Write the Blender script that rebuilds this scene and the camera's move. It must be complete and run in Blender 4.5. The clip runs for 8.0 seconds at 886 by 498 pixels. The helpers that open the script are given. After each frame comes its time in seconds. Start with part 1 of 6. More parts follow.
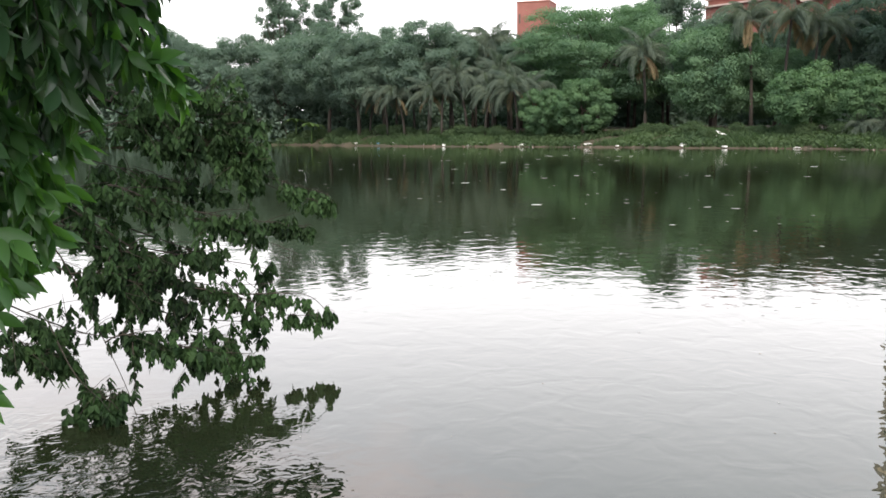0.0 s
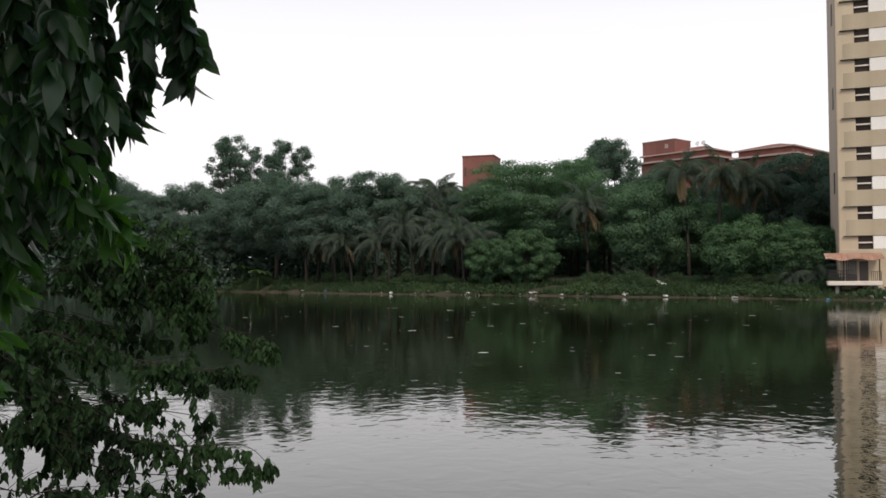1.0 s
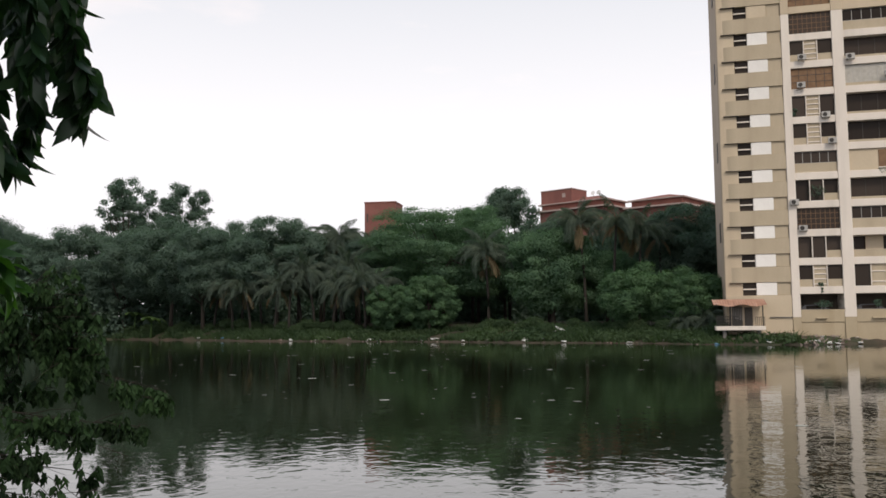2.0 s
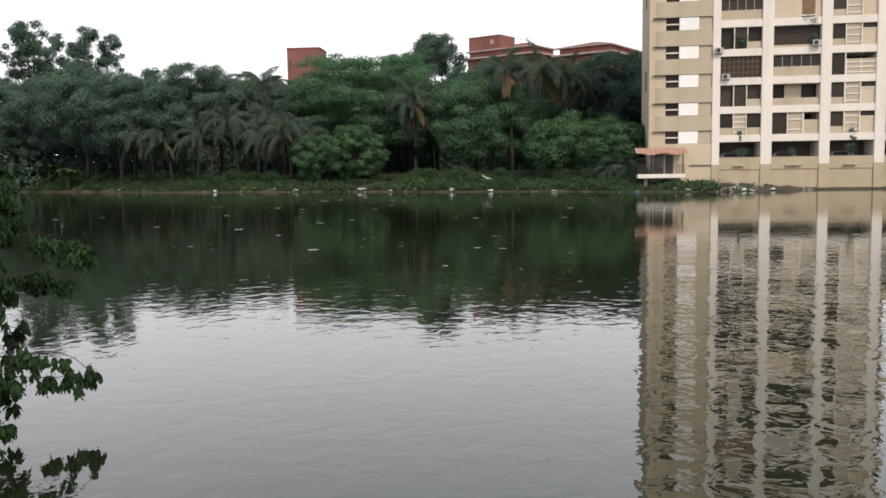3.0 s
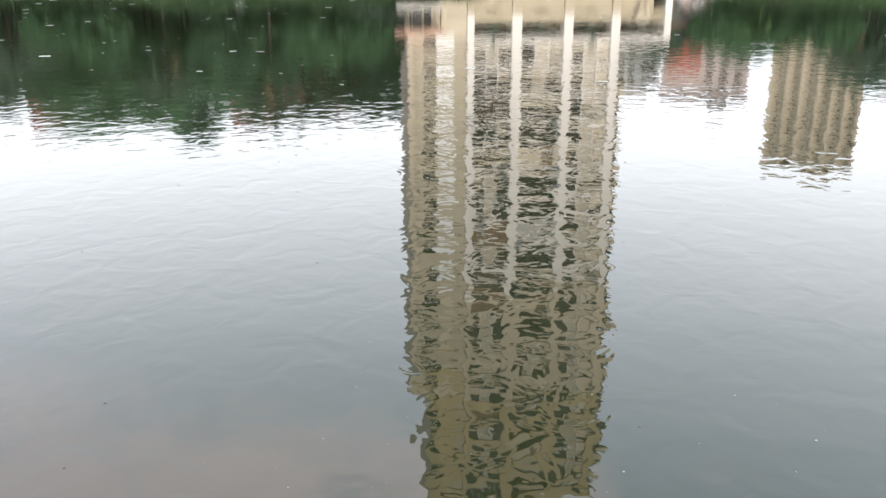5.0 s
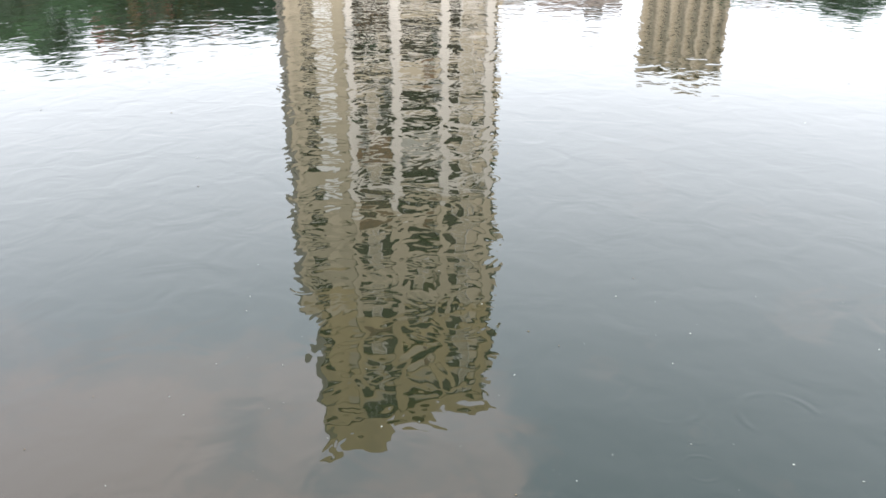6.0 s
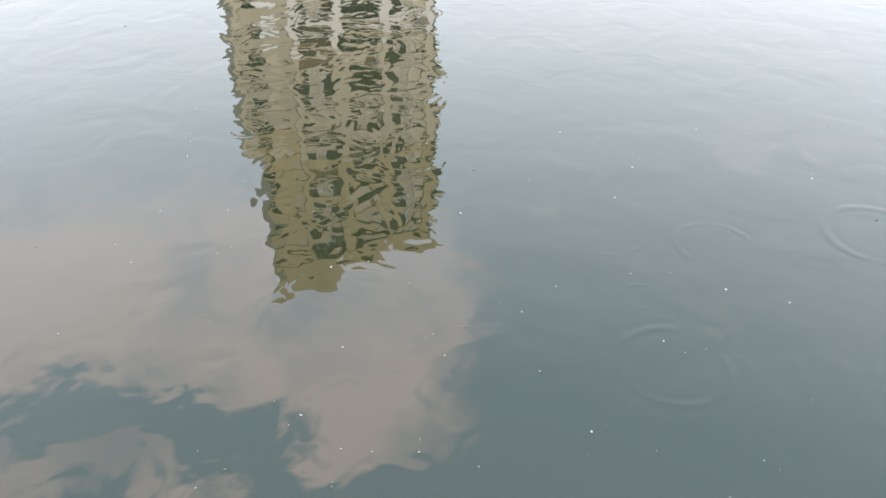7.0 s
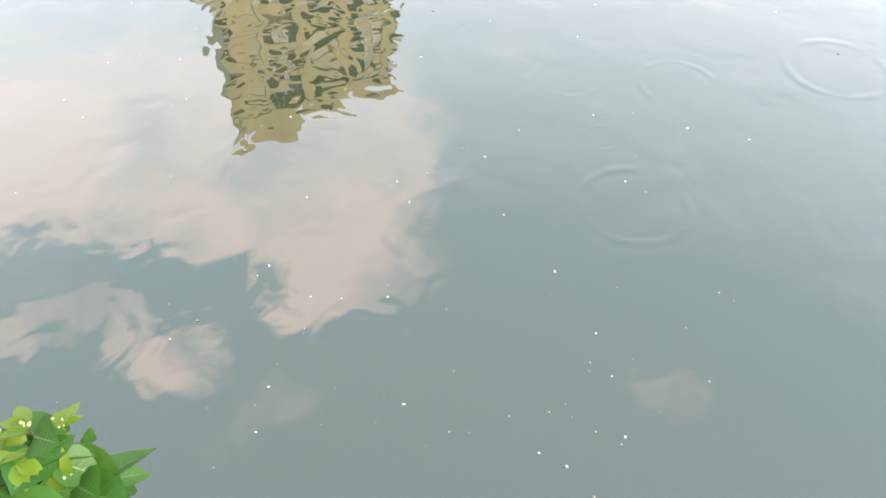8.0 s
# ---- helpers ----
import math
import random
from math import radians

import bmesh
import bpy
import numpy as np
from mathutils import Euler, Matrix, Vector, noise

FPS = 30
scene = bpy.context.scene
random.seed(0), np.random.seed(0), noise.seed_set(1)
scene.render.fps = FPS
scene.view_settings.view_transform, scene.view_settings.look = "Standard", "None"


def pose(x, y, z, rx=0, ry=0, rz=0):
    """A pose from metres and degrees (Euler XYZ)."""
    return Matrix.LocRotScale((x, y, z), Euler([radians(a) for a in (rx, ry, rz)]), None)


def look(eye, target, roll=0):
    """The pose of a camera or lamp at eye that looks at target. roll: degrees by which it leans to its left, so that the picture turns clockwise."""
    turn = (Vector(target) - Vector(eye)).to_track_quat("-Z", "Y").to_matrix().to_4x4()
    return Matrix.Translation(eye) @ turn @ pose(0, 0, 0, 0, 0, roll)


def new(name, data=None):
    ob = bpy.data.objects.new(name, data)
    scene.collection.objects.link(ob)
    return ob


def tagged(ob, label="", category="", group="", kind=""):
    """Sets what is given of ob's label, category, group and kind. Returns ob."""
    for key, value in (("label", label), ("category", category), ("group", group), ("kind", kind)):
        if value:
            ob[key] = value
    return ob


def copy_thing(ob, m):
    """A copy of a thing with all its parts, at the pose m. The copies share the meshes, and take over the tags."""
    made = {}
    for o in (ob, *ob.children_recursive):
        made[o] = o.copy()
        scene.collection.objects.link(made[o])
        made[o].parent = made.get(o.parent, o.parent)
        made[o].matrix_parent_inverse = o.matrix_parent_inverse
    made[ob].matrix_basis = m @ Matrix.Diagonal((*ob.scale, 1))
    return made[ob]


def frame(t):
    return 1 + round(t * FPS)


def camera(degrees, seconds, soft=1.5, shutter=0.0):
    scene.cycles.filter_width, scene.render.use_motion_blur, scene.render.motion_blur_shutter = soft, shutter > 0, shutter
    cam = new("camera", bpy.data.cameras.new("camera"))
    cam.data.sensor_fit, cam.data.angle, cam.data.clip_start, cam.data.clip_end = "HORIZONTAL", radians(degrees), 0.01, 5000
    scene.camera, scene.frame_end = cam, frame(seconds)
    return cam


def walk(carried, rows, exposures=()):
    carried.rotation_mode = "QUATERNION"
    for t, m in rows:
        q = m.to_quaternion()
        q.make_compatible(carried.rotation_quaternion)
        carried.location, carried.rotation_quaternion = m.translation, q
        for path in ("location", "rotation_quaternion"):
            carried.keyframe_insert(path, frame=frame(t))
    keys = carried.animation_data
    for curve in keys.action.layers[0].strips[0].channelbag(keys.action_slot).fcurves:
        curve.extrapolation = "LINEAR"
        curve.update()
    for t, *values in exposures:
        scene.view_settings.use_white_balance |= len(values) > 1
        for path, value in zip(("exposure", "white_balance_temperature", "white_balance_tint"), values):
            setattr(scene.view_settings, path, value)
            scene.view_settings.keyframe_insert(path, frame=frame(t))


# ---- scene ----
cam = camera(55.33, 8.0, soft=1.6)
EYE_Z = 2.8
# seconds, tilt, lean, heading
TURNS = [
    (0.0, 81.74, 0.75, 0.01),
    (0.5, 85.69, 0.75, -0.80),
    (1.0, 91.69, 0.35, -3.56),
    (1.2, 93.52, 0.35, -4.93),
    (1.75, 95.2, 0.45, -8.5),
    (2.3, 92.88, 0.57, -12.00),
    (2.5, 90.62, 0.63, -13.07),
    (3.0, 84.55, 0.85, -15.11),
    (3.5, 80.21, 0.81, -17.54),
    (4.0, 76.18, 0.69, -22.06),
    (4.5, 73.88, 0.60, -26.01),
    (5.0, 71.25, 0.12, -31.05),
    (5.2, 70.19, -0.10, -33.53),
    (5.75, 67.3, -0.18, -37.7),
    (6.3, 62.84, -0.30, -40.75),
    (6.5, 60.41, -0.40, -42.0),
    (7.0, 54.78, -0.75, -43.0),
    (7.5, 49.91, -0.85, -44.85),
    (8.0, 44.46, -1.00, -46.0),
]
EXPOSURES = [(0.0, 1.55, 6700, 11), (0.5, 1.33, 6700, 11), (1.0, 0.15, 6700, 11), (2.5, 0.1, 6700, 11), (3.0, 0.55, 6550, 10), (3.5, 1.46, 6450, 9), (4.0, 1.48, 6350, 8),
             (5.0, 1.56, 6300, 8), (6.5, 1.75, 6200, 8), (7.0, 2.05, 6200, 8), (7.5, 2.45, 6250, 8), (8.0, 2.98, 6350, 9)]
walk(cam, [(t, pose(0, 0, EYE_Z, a, b, c)) for t, a, b, c in TURNS], EXPOSURES)

# ---------------------------------------------------------------- light
SUN_AZ, SUN_EL = -174.0, 46.0   # heading from which the veiled sun shines
world = bpy.data.worlds.new("evening_sky")
scene.world = world
world.use_nodes = True
wn, wl = world.node_tree.nodes, world.node_tree.links
wn.clear()
sky = wn.new("ShaderNodeTexSky")
sky.sky_type, sky.sun_disc = "NISHITA", False
sky.sun_elevation, sky.sun_rotation = radians(SUN_EL), radians(-SUN_AZ)
sky.dust_density = 4.0
tc = wn.new("ShaderNodeTexCoord")
sep = wn.new("ShaderNodeSeparateXYZ")
wl.new(tc.outputs["Generated"], sep.inputs[0])
flat = wn.new("ShaderNodeMath")
flat.operation = "MAXIMUM"
flat.inputs[1].default_value = 0.05
wl.new(sep.outputs["Z"], flat.inputs[0])
over = wn.new("ShaderNodeVectorMath")
over.operation = "DIVIDE"
comb = wn.new("ShaderNodeCombineXYZ")
for i in range(3):
    wl.new(flat.outputs[0], comb.inputs[i])
wl.new(tc.outputs["Generated"], over.inputs[0])
wl.new(comb.outputs[0], over.inputs[1])
cn = wn.new("ShaderNodeTexNoise")
cn.inputs["Scale"].default_value, cn.inputs["Detail"].default_value = 2.6, 7
cn.inputs["Roughness"].default_value = 0.55
drift = wn.new("ShaderNodeVectorMath")
drift.inputs[1].default_value = (0.10, 0.20, 0)
wl.new(over.outputs[0], drift.inputs[0])
wl.new(drift.outputs[0], cn.inputs["Vector"])
cr = wn.new("ShaderNodeMapRange")
cr.inputs["From Min"].default_value, cr.inputs["From Max"].default_value = 0.61, 0.83
cr.inputs["To Min"].default_value, cr.inputs["To Max"].default_value = 0.0, 0.95
# a bank of pink cloud with a lumpy edge across the sky, and a thinner streak before it
osep = wn.new("ShaderNodeSeparateXYZ")
wl.new(over.outputs[0], osep.inputs[0])


def sky_math(kind, a, b, c=None):
    m = wn.new("ShaderNodeMath")
    m.operation = kind
    for k, v in enumerate((a, b, c)):
        if v is None:
            continue
        if isinstance(v, (int, float)):
            m.inputs[k].default_value = v
        else:
            wl.new(v, m.inputs[k])
    return m.outputs[0]


def sky_step(value, start, end):
    m = wn.new("ShaderNodeMapRange")
    m.interpolation_type = "SMOOTHSTEP"
    m.inputs["From Min"].default_value, m.inputs["From Max"].default_value = start, end
    wl.new(value, m.inputs["Value"])
    return m.outputs[0]


puff = sky_math("SUBTRACT", cn.outputs["Fac"], 0.5)
depth = sky_math("MULTIPLY_ADD", puff, 0.9, sky_math("ADD", osep.outputs["X"], osep.outputs["Y"]))
across = sky_math("MULTIPLY_ADD", puff, 1.8, sky_math("SUBTRACT", osep.outputs["X"], osep.outputs["Y"]))
main_bank = sky_math("MULTIPLY", sky_step(depth, 1.22, 1.36), sky_step(across, 0.26, -0.16))
main_bank = sky_math("MULTIPLY", main_bank, sky_step(depth, 2.9, 1.55))
streak_bank = sky_math("MULTIPLY", sky_step(depth, 0.96, 1.06), sky_step(depth, 1.22, 1.12))
streak_bank = sky_math("MULTIPLY", streak_bank, sky_step(across, -0.26, -0.46))
bank = sky_math("MAXIMUM", main_bank, sky_math("MULTIPLY", streak_bank, 0.85))
cover = wn.new("ShaderNodeMath")
cover.operation = "MULTIPLY_ADD"
cover.inputs[1].default_value = 0.36
wl.new(bank, cover.inputs[0])
wl.new(cn.outputs["Fac"], cover.inputs[2])
wl.new(cover.outputs[0], cr.inputs["Value"])
# towards the horizon the haze closes the gaps in the cloud
hz = wn.new("ShaderNodeMapRange")
hz.inputs["From Min"].default_value, hz.inputs["From Max"].default_value = 0.22, 0.70
hz.inputs["To Min"].default_value, hz.inputs["To Max"].default_value = 1.0, 0.0
wl.new(sep.outputs["Z"], hz.inputs["Value"])
gap = wn.new("ShaderNodeMix")
gap.data_type = "RGBA"
gap.inputs["Factor"].default_value = 0.7
gap.inputs["B"].default_value = (3.65, 4.4, 5.1, 1)
wl.new(sky.outputs[0], gap.inputs["A"])
cloud = wn.new("ShaderNodeMix")
cloud.data_type = "RGBA"
cloud.inputs["B"].default_value = (7.6, 6.15, 6.05, 1)
wl.new(cr.outputs[0], cloud.inputs["Factor"])
wl.new(gap.outputs["Result"], cloud.inputs["A"])
full = wn.new("ShaderNodeMix")
full.data_type = "RGBA"
full.inputs["B"].default_value = (8.3, 8.3, 8.7, 1)
wl.new(hz.outputs[0], full.inputs["Factor"])
wl.new(cloud.outputs["Result"], full.inputs["A"])
bg = wn.new("ShaderNodeBackground")
bg.inputs["Strength"].default_value = 0.115
wl.new(full.outputs["Result"], bg.inputs["Color"])
wo = wn.new("ShaderNodeOutputWorld")
wl.new(bg.outputs[0], wo.inputs["Surface"])

sun_data = bpy.data.lights.new("sun", "SUN")
sun_data.energy, sun_data.angle, sun_data.color = 1.55, radians(16), (1.0, 0.89, 0.75)
sun = new("sun", sun_data)
sa, se = radians(SUN_AZ), radians(SUN_EL)
sun.matrix_world = look((-math.sin(sa) * math.cos(se) * 200, math.cos(sa) * math.cos(se) * 200, math.sin(se) * 200), (0, 0, 0))


# ---------------------------------------------------------------- materials
def nodes_of(name):
    m = bpy.data.materials.new(name)
    m.use_nodes = True
    nt = m.node_tree
    return m, nt.nodes, nt.links, nt.nodes["Principled BSDF"]


def surf(name, c1, c2, scale=1.5, rough=0.8, bump=0.15, grain=30.0, metal=0.0, vary=0.0, stain=None, streak=1.0, spec=0.4):
    """A rough surface: blotches of two colours, fine grain, relief; vary: by object; stain: a third, weathered colour."""
    m, n, l, p = nodes_of(name)
    t = n.new("ShaderNodeTexCoord")
    mp = n.new("ShaderNodeMapping")
    mp.inputs["Scale"].default_value = (1, 1, streak)
    l.new(t.outputs["Object"], mp.inputs["Vector"])
    a = n.new("ShaderNodeTexNoise")
    a.inputs["Scale"].default_value, a.inputs["Detail"].default_value = scale, 5
    l.new(mp.outputs[0], a.inputs["Vector"])
    b = n.new("ShaderNodeTexNoise")
    b.inputs["Scale"].default_value, b.inputs["Detail"].default_value = grain, 3
    l.new(t.outputs["Object"], b.inputs["Vector"])
    r = n.new("ShaderNodeMapRange")
    r.inputs["From Min"].default_value, r.inputs["From Max"].default_value = 0.3, 0.7
    l.new(a.outputs["Fac"], r.inputs["Value"])
    mixc = n.new("ShaderNodeMix")
    mixc.data_type = "RGBA"
    mixc.inputs["A"].default_value, mixc.inputs["B"].default_value = (*c1, 1), (*c2, 1)
    l.new(r.outputs[0], mixc.inputs["Factor"])
    out = mixc.outputs["Result"]
    if stain:
        s = n.new("ShaderNodeTexNoise")
        s.inputs["Scale"].default_value, s.inputs["Detail"].default_value = scale * 0.6, 6
        ms = n.new("ShaderNodeMapping")
        ms.inputs["Scale"].default_value = (1, 1, streak * 0.35)
        ms.inputs["Location"].default_value = (7.3, 2.1, 4.4)
        l.new(t.outputs["Object"], ms.inputs["Vector"])
        l.new(ms.outputs[0], s.inputs["Vector"])
        sr = n.new("ShaderNodeMapRange")
        sr.inputs["From Min"].default_value, sr.inputs["From Max"].default_value = 0.52, 0.72
        sr.inputs["To Max"].default_value = 0.7
        l.new(s.outputs["Fac"], sr.inputs["Value"])
        m2 = n.new("ShaderNodeMix")
        m2.data_type = "RGBA"
        m2.inputs["B"].default_value = (*stain, 1)
        l.new(sr.outputs[0], m2.inputs["Factor"])
        l.new(out, m2.inputs["A"])
        out = m2.outputs["Result"]
    hsv = n.new("ShaderNodeHueSaturation")
    l.new(out, hsv.inputs["Color"])
    v = n.new("ShaderNodeMapRange")
    v.inputs["To Min"].default_value, v.inputs["To Max"].default_value = 0.88, 1.12
    l.new(b.outputs["Fac"], v.inputs["Value"])
    if vary:
        oi = n.new("ShaderNodeObjectInfo")
        vr = n.new("ShaderNodeMapRange")
        vr.inputs["To Min"].default_value, vr.inputs["To Max"].default_value = 1 - vary, 1 + vary
        l.new(oi.outputs["Random"], vr.inputs["Value"])
        mu = n.new("ShaderNodeMath")
        mu.operation = "MULTIPLY"
        l.new(v.outputs[0], mu.inputs[0])
        l.new(vr.outputs[0], mu.inputs[1])
        l.new(mu.outputs[0], hsv.inputs["Value"])
    else:
        l.new(v.outputs[0], hsv.inputs["Value"])
    l.new(hsv.outputs[0], p.inputs["Base Color"])
    p.inputs["Roughness"].default_value, p.inputs["Metallic"].default_value = rough, metal
    p.inputs["Specular IOR Level"].default_value = spec
    if bump:
        bu = n.new("ShaderNodeBump")
        bu.inputs["Strength"].default_value, bu.inputs["Distance"].default_value = bump, 0.02
        l.new(b.outputs["Fac"], bu.inputs["Height"])
        l.new(bu.outputs[0], p.inputs["Normal"])
    return m


def leafy(name, dark, light, through_col, rough=0.65, clump=0.35, share=0.42, gloss=0.12, each=0.55):
    """Leaves: every leaf its own shade, patches of older and younger growth, some light let through."""
    m, n, l, p = nodes_of(name)
    g = n.new("ShaderNodeNewGeometry")
    t = n.new("ShaderNodeTexCoord")
    a = n.new("ShaderNodeTexNoise")
    a.inputs["Scale"].default_value, a.inputs["Detail"].default_value = clump, 3
    l.new(t.outputs["Object"], a.inputs["Vector"])
    ad = n.new("ShaderNodeMath")
    ad.operation = "MULTIPLY_ADD"
    ad.inputs[1].default_value = each
    l.new(g.outputs["Random Per Island"], ad.inputs[0])
    sh = n.new("ShaderNodeMath")
    sh.operation = "MULTIPLY_ADD"
    sh.inputs[1].default_value, sh.inputs[2].default_value = 1.6, -0.275 - each / 2
    l.new(a.outputs["Fac"], sh.inputs[0])
    l.new(sh.outputs[0], ad.inputs[2])
    mixc = n.new("ShaderNodeMix")
    mixc.data_type = "RGBA"
    mixc.clamp_factor = True
    mixc.inputs["A"].default_value, mixc.inputs["B"].default_value = (*dark, 1), (*light, 1)
    l.new(ad.outputs[0], mixc.inputs["Factor"])
    l.new(mixc.outputs["Result"], p.inputs["Base Color"])
    p.inputs["Roughness"].default_value = rough
    p.inputs["Specular IOR Level"].default_value = gloss
    tr = n.new("ShaderNodeBsdfTranslucent")
    tm = n.new("ShaderNodeMix")
    tm.data_type, tm.blend_type = "RGBA", "MULTIPLY"
    tm.inputs["Factor"].default_value = 1.0
    tm.inputs["B"].default_value = (*through_col, 1)
    l.new(mixc.outputs["Result"], tm.inputs["A"])
    l.new(tm.outputs["Result"], tr.inputs["Color"])
    ms = n.new("ShaderNodeMixShader")
    ms.inputs[0].default_value = share
    l.new(p.outputs[0], ms.inputs[1])
    l.new(tr.outputs[0], ms.inputs[2])
    l.new(ms.outputs[0], n["Material Output"].inputs["Surface"])
    return m


def glass(name, col, rough=0.08):
    m, n, l, p = nodes_of(name)
    t = n.new("ShaderNodeTexCoord")
    a = n.new("ShaderNodeTexNoise")
    a.inputs["Scale"].default_value = 1.2
    l.new(t.outputs["Object"], a.inputs["Vector"])
    oi = n.new("ShaderNodeObjectInfo")
    mixc = n.new("ShaderNodeMix")
    mixc.data_type = "RGBA"
    mixc.inputs["A"].default_value = (*[c * 0.6 for c in col], 1)
    mixc.inputs["B"].default_value = (*[c * 1.5 for c in col], 1)
    l.new(oi.outputs["Random"], mixc.inputs["Factor"])
    l.new(mixc.outputs["Result"], p.inputs["Base Color"])
    rr = n.new("ShaderNodeMapRange")
    rr.inputs["To Min"].default_value, rr.inputs["To Max"].default_value = rough * 0.5, rough * 2.5
    l.new(a.outputs["Fac"], rr.inputs["Value"])
    l.new(rr.outputs[0], p.inputs["Roughness"])
    p.inputs["Specular IOR Level"].default_value = 0.1
    return m


OCHRE = surf("ochre_paint", (0.44, 0.335, 0.18), (0.51, 0.395, 0.23), 0.5, 0.85, 0.1, 12, stain=(0.36, 0.28, 0.18), streak=0.35)
CREAM = surf("cream_paint", (0.53, 0.442, 0.325), (0.585, 0.49, 0.366), 0.5, 0.85, 0.1, 12, stain=(0.42, 0.34, 0.25), streak=0.35)
BEIGE = surf("beige_paint", (0.43, 0.36, 0.262), (0.485, 0.41, 0.305), 0.6, 0.85, 0.1, 12, stain=(0.34, 0.28, 0.20), streak=0.3)
WHITE = surf("white_paint", (0.70, 0.635, 0.57), (0.77, 0.705, 0.635), 0.7, 0.8, 0.1, 14, stain=(0.55, 0.50, 0.45), streak=0.3)
PANEL = surf("white_panel", (0.80, 0.78, 0.75), (0.84, 0.82, 0.79), 0.8, 0.7, 0.05, 14, vary=0.04)
BROWNWALL = surf("brown_side_wall", (0.44, 0.35, 0.265), (0.50, 0.40, 0.31), 0.5, 0.85, 0.1, 12, stain=(0.32, 0.25, 0.18), streak=0.3)
# Shade deep in the balconies and podium is put into this wall colour.
INNER = surf("shaded_inner_wall", (0.11, 0.09, 0.075), (0.15, 0.125, 0.10), 0.8, 0.9, 0.1, 12, vary=0.3)
BASEWALL = surf("stained_base_wall", (0.40, 0.33, 0.228), (0.45, 0.372, 0.262), 0.7, 0.85, 0.15, 12, stain=(0.33, 0.26, 0.16), streak=0.5)
ALGAE = surf("algae_stain", (0.06, 0.055, 0.04), (0.10, 0.09, 0.06), 1.5, 0.9, 0.3, 14)
PANE = glass("dark_window_glass", (0.044, 0.034, 0.028), 0.12)
CURTAIN = surf("pale_curtain", (0.42, 0.40, 0.36), (0.52, 0.50, 0.46), 3.0, 0.9, 0.2, 10, vary=0.15)
FRAME = surf("dark_frame", (0.05, 0.045, 0.04), (0.08, 0.07, 0.06), 4, 0.6, 0.05, 30)
BROWN = surf("brown_shutter", (0.16, 0.09, 0.05), (0.22, 0.13, 0.07), 3, 0.7, 0.2, 20, vary=0.1)
METAL = surf("grey_metal", (0.35, 0.34, 0.33), (0.45, 0.44, 0.42), 5, 0.5, 0.05, 40, metal=0.3, vary=0.12)
DARKMETAL = surf("dark_metal", (0.03, 0.03, 0.03), (0.06, 0.055, 0.05), 5, 0.5, 0.05, 40, metal=0.5)
RUST = surf("rusty_corrugated_sheet", (0.36, 0.19, 0.13), (0.45, 0.27, 0.2), 1.2, 0.85, 0.2, 15, stain=(0.5, 0.38, 0.30))
# Brick red made paler to carry the haze over the far buildings.
BRICK = surf("hazed_red_brick", (0.200, 0.082, 0.070), (0.260, 0.110, 0.092), 0.35, 0.9, 0.3, 6, stain=(0.16, 0.066, 0.056))
SLAB = surf("roof_slab", (0.36, 0.27, 0.25), (0.45, 0.36, 0.33), 0.5, 0.9, 0.1, 8, stain=(0.25, 0.16, 0.14))
TILE = surf("red_roof", (0.20, 0.075, 0.06), (0.27, 0.11, 0.085), 0.5, 0.9, 0.2, 8)
PINK = surf("pale_pink_plaster", (0.54, 0.44, 0.40), (0.62, 0.52, 0.47), 0.4, 0.85, 0.1, 8, stain=(0.44, 0.35, 0.31), streak=0.3)
PALEWALL = surf("pale_grey_plaster", (0.50, 0.49, 0.46), (0.60, 0.58, 0.55), 0.5, 0.85, 0.1, 8, stain=(0.36, 0.34, 0.31), streak=0.3)
REDPAINT = surf("red_wall_paint", (0.40, 0.105, 0.075), (0.47, 0.14, 0.10), 0.5, 0.85, 0.1, 8, stain=(0.30, 0.09, 0.07), streak=0.3)
GREYWALL = surf("grey_plaster", (0.13, 0.125, 0.12), (0.21, 0.20, 0.19), 0.6, 0.9, 0.2, 10, stain=(0.12, 0.11, 0.10), streak=0.3)
BARK = surf("bark", (0.035, 0.028, 0.022), (0.070, 0.056, 0.044), 2.0, 0.9, 0.6, 12, streak=0.3)
# Palm bark with the shade under the crowns darkened into it.
PALMBARK = surf("shaded_palm_bark", (0.020, 0.018, 0.016), (0.040, 0.034, 0.028), 2.0, 0.9, 0.6, 12, streak=3)
TWIG = surf("twig_bark", (0.018, 0.016, 0.012), (0.036, 0.031, 0.023), 8, 0.85, 0.4, 60)
SOIL = surf("bank_soil", (0.040, 0.040, 0.026), (0.085, 0.060, 0.044), 0.35, 0.95, 0.5, 5, stain=(0.035, 0.06, 0.025))
LITTERW = surf("white_plastic", (0.70, 0.70, 0.70), (0.8, 0.8, 0.8), 6, 0.5, 0.2, 20, vary=0.25)
LITTERB = surf("blue_plastic", (0.10, 0.25, 0.42), (0.16, 0.36, 0.5), 6, 0.5, 0.2, 20, vary=0.3)
STONE = surf("broken_masonry", (0.15, 0.125, 0.11), (0.29, 0.245, 0.22), 2, 0.9, 0.4, 12, vary=0.3, stain=(0.26, 0.14, 0.10))
FOAM = surf("floating_scum", (0.30, 0.32, 0.29), (0.46, 0.48, 0.45), 9, 0.7, 0.1, 30, vary=0.4)
DEADLEAF = surf("dead_floating_leaf", (0.10, 0.08, 0.05), (0.18, 0.14, 0.09), 30, 0.7, 0.1, 90, vary=0.4)
# Grey this dark puts the podium's inner shade into the car paint.
CARPAINT = surf("shaded_car_paint", (0.10, 0.10, 0.105), (0.14, 0.14, 0.145), 2, 0.3, 0.0, 20, spec=0.5)

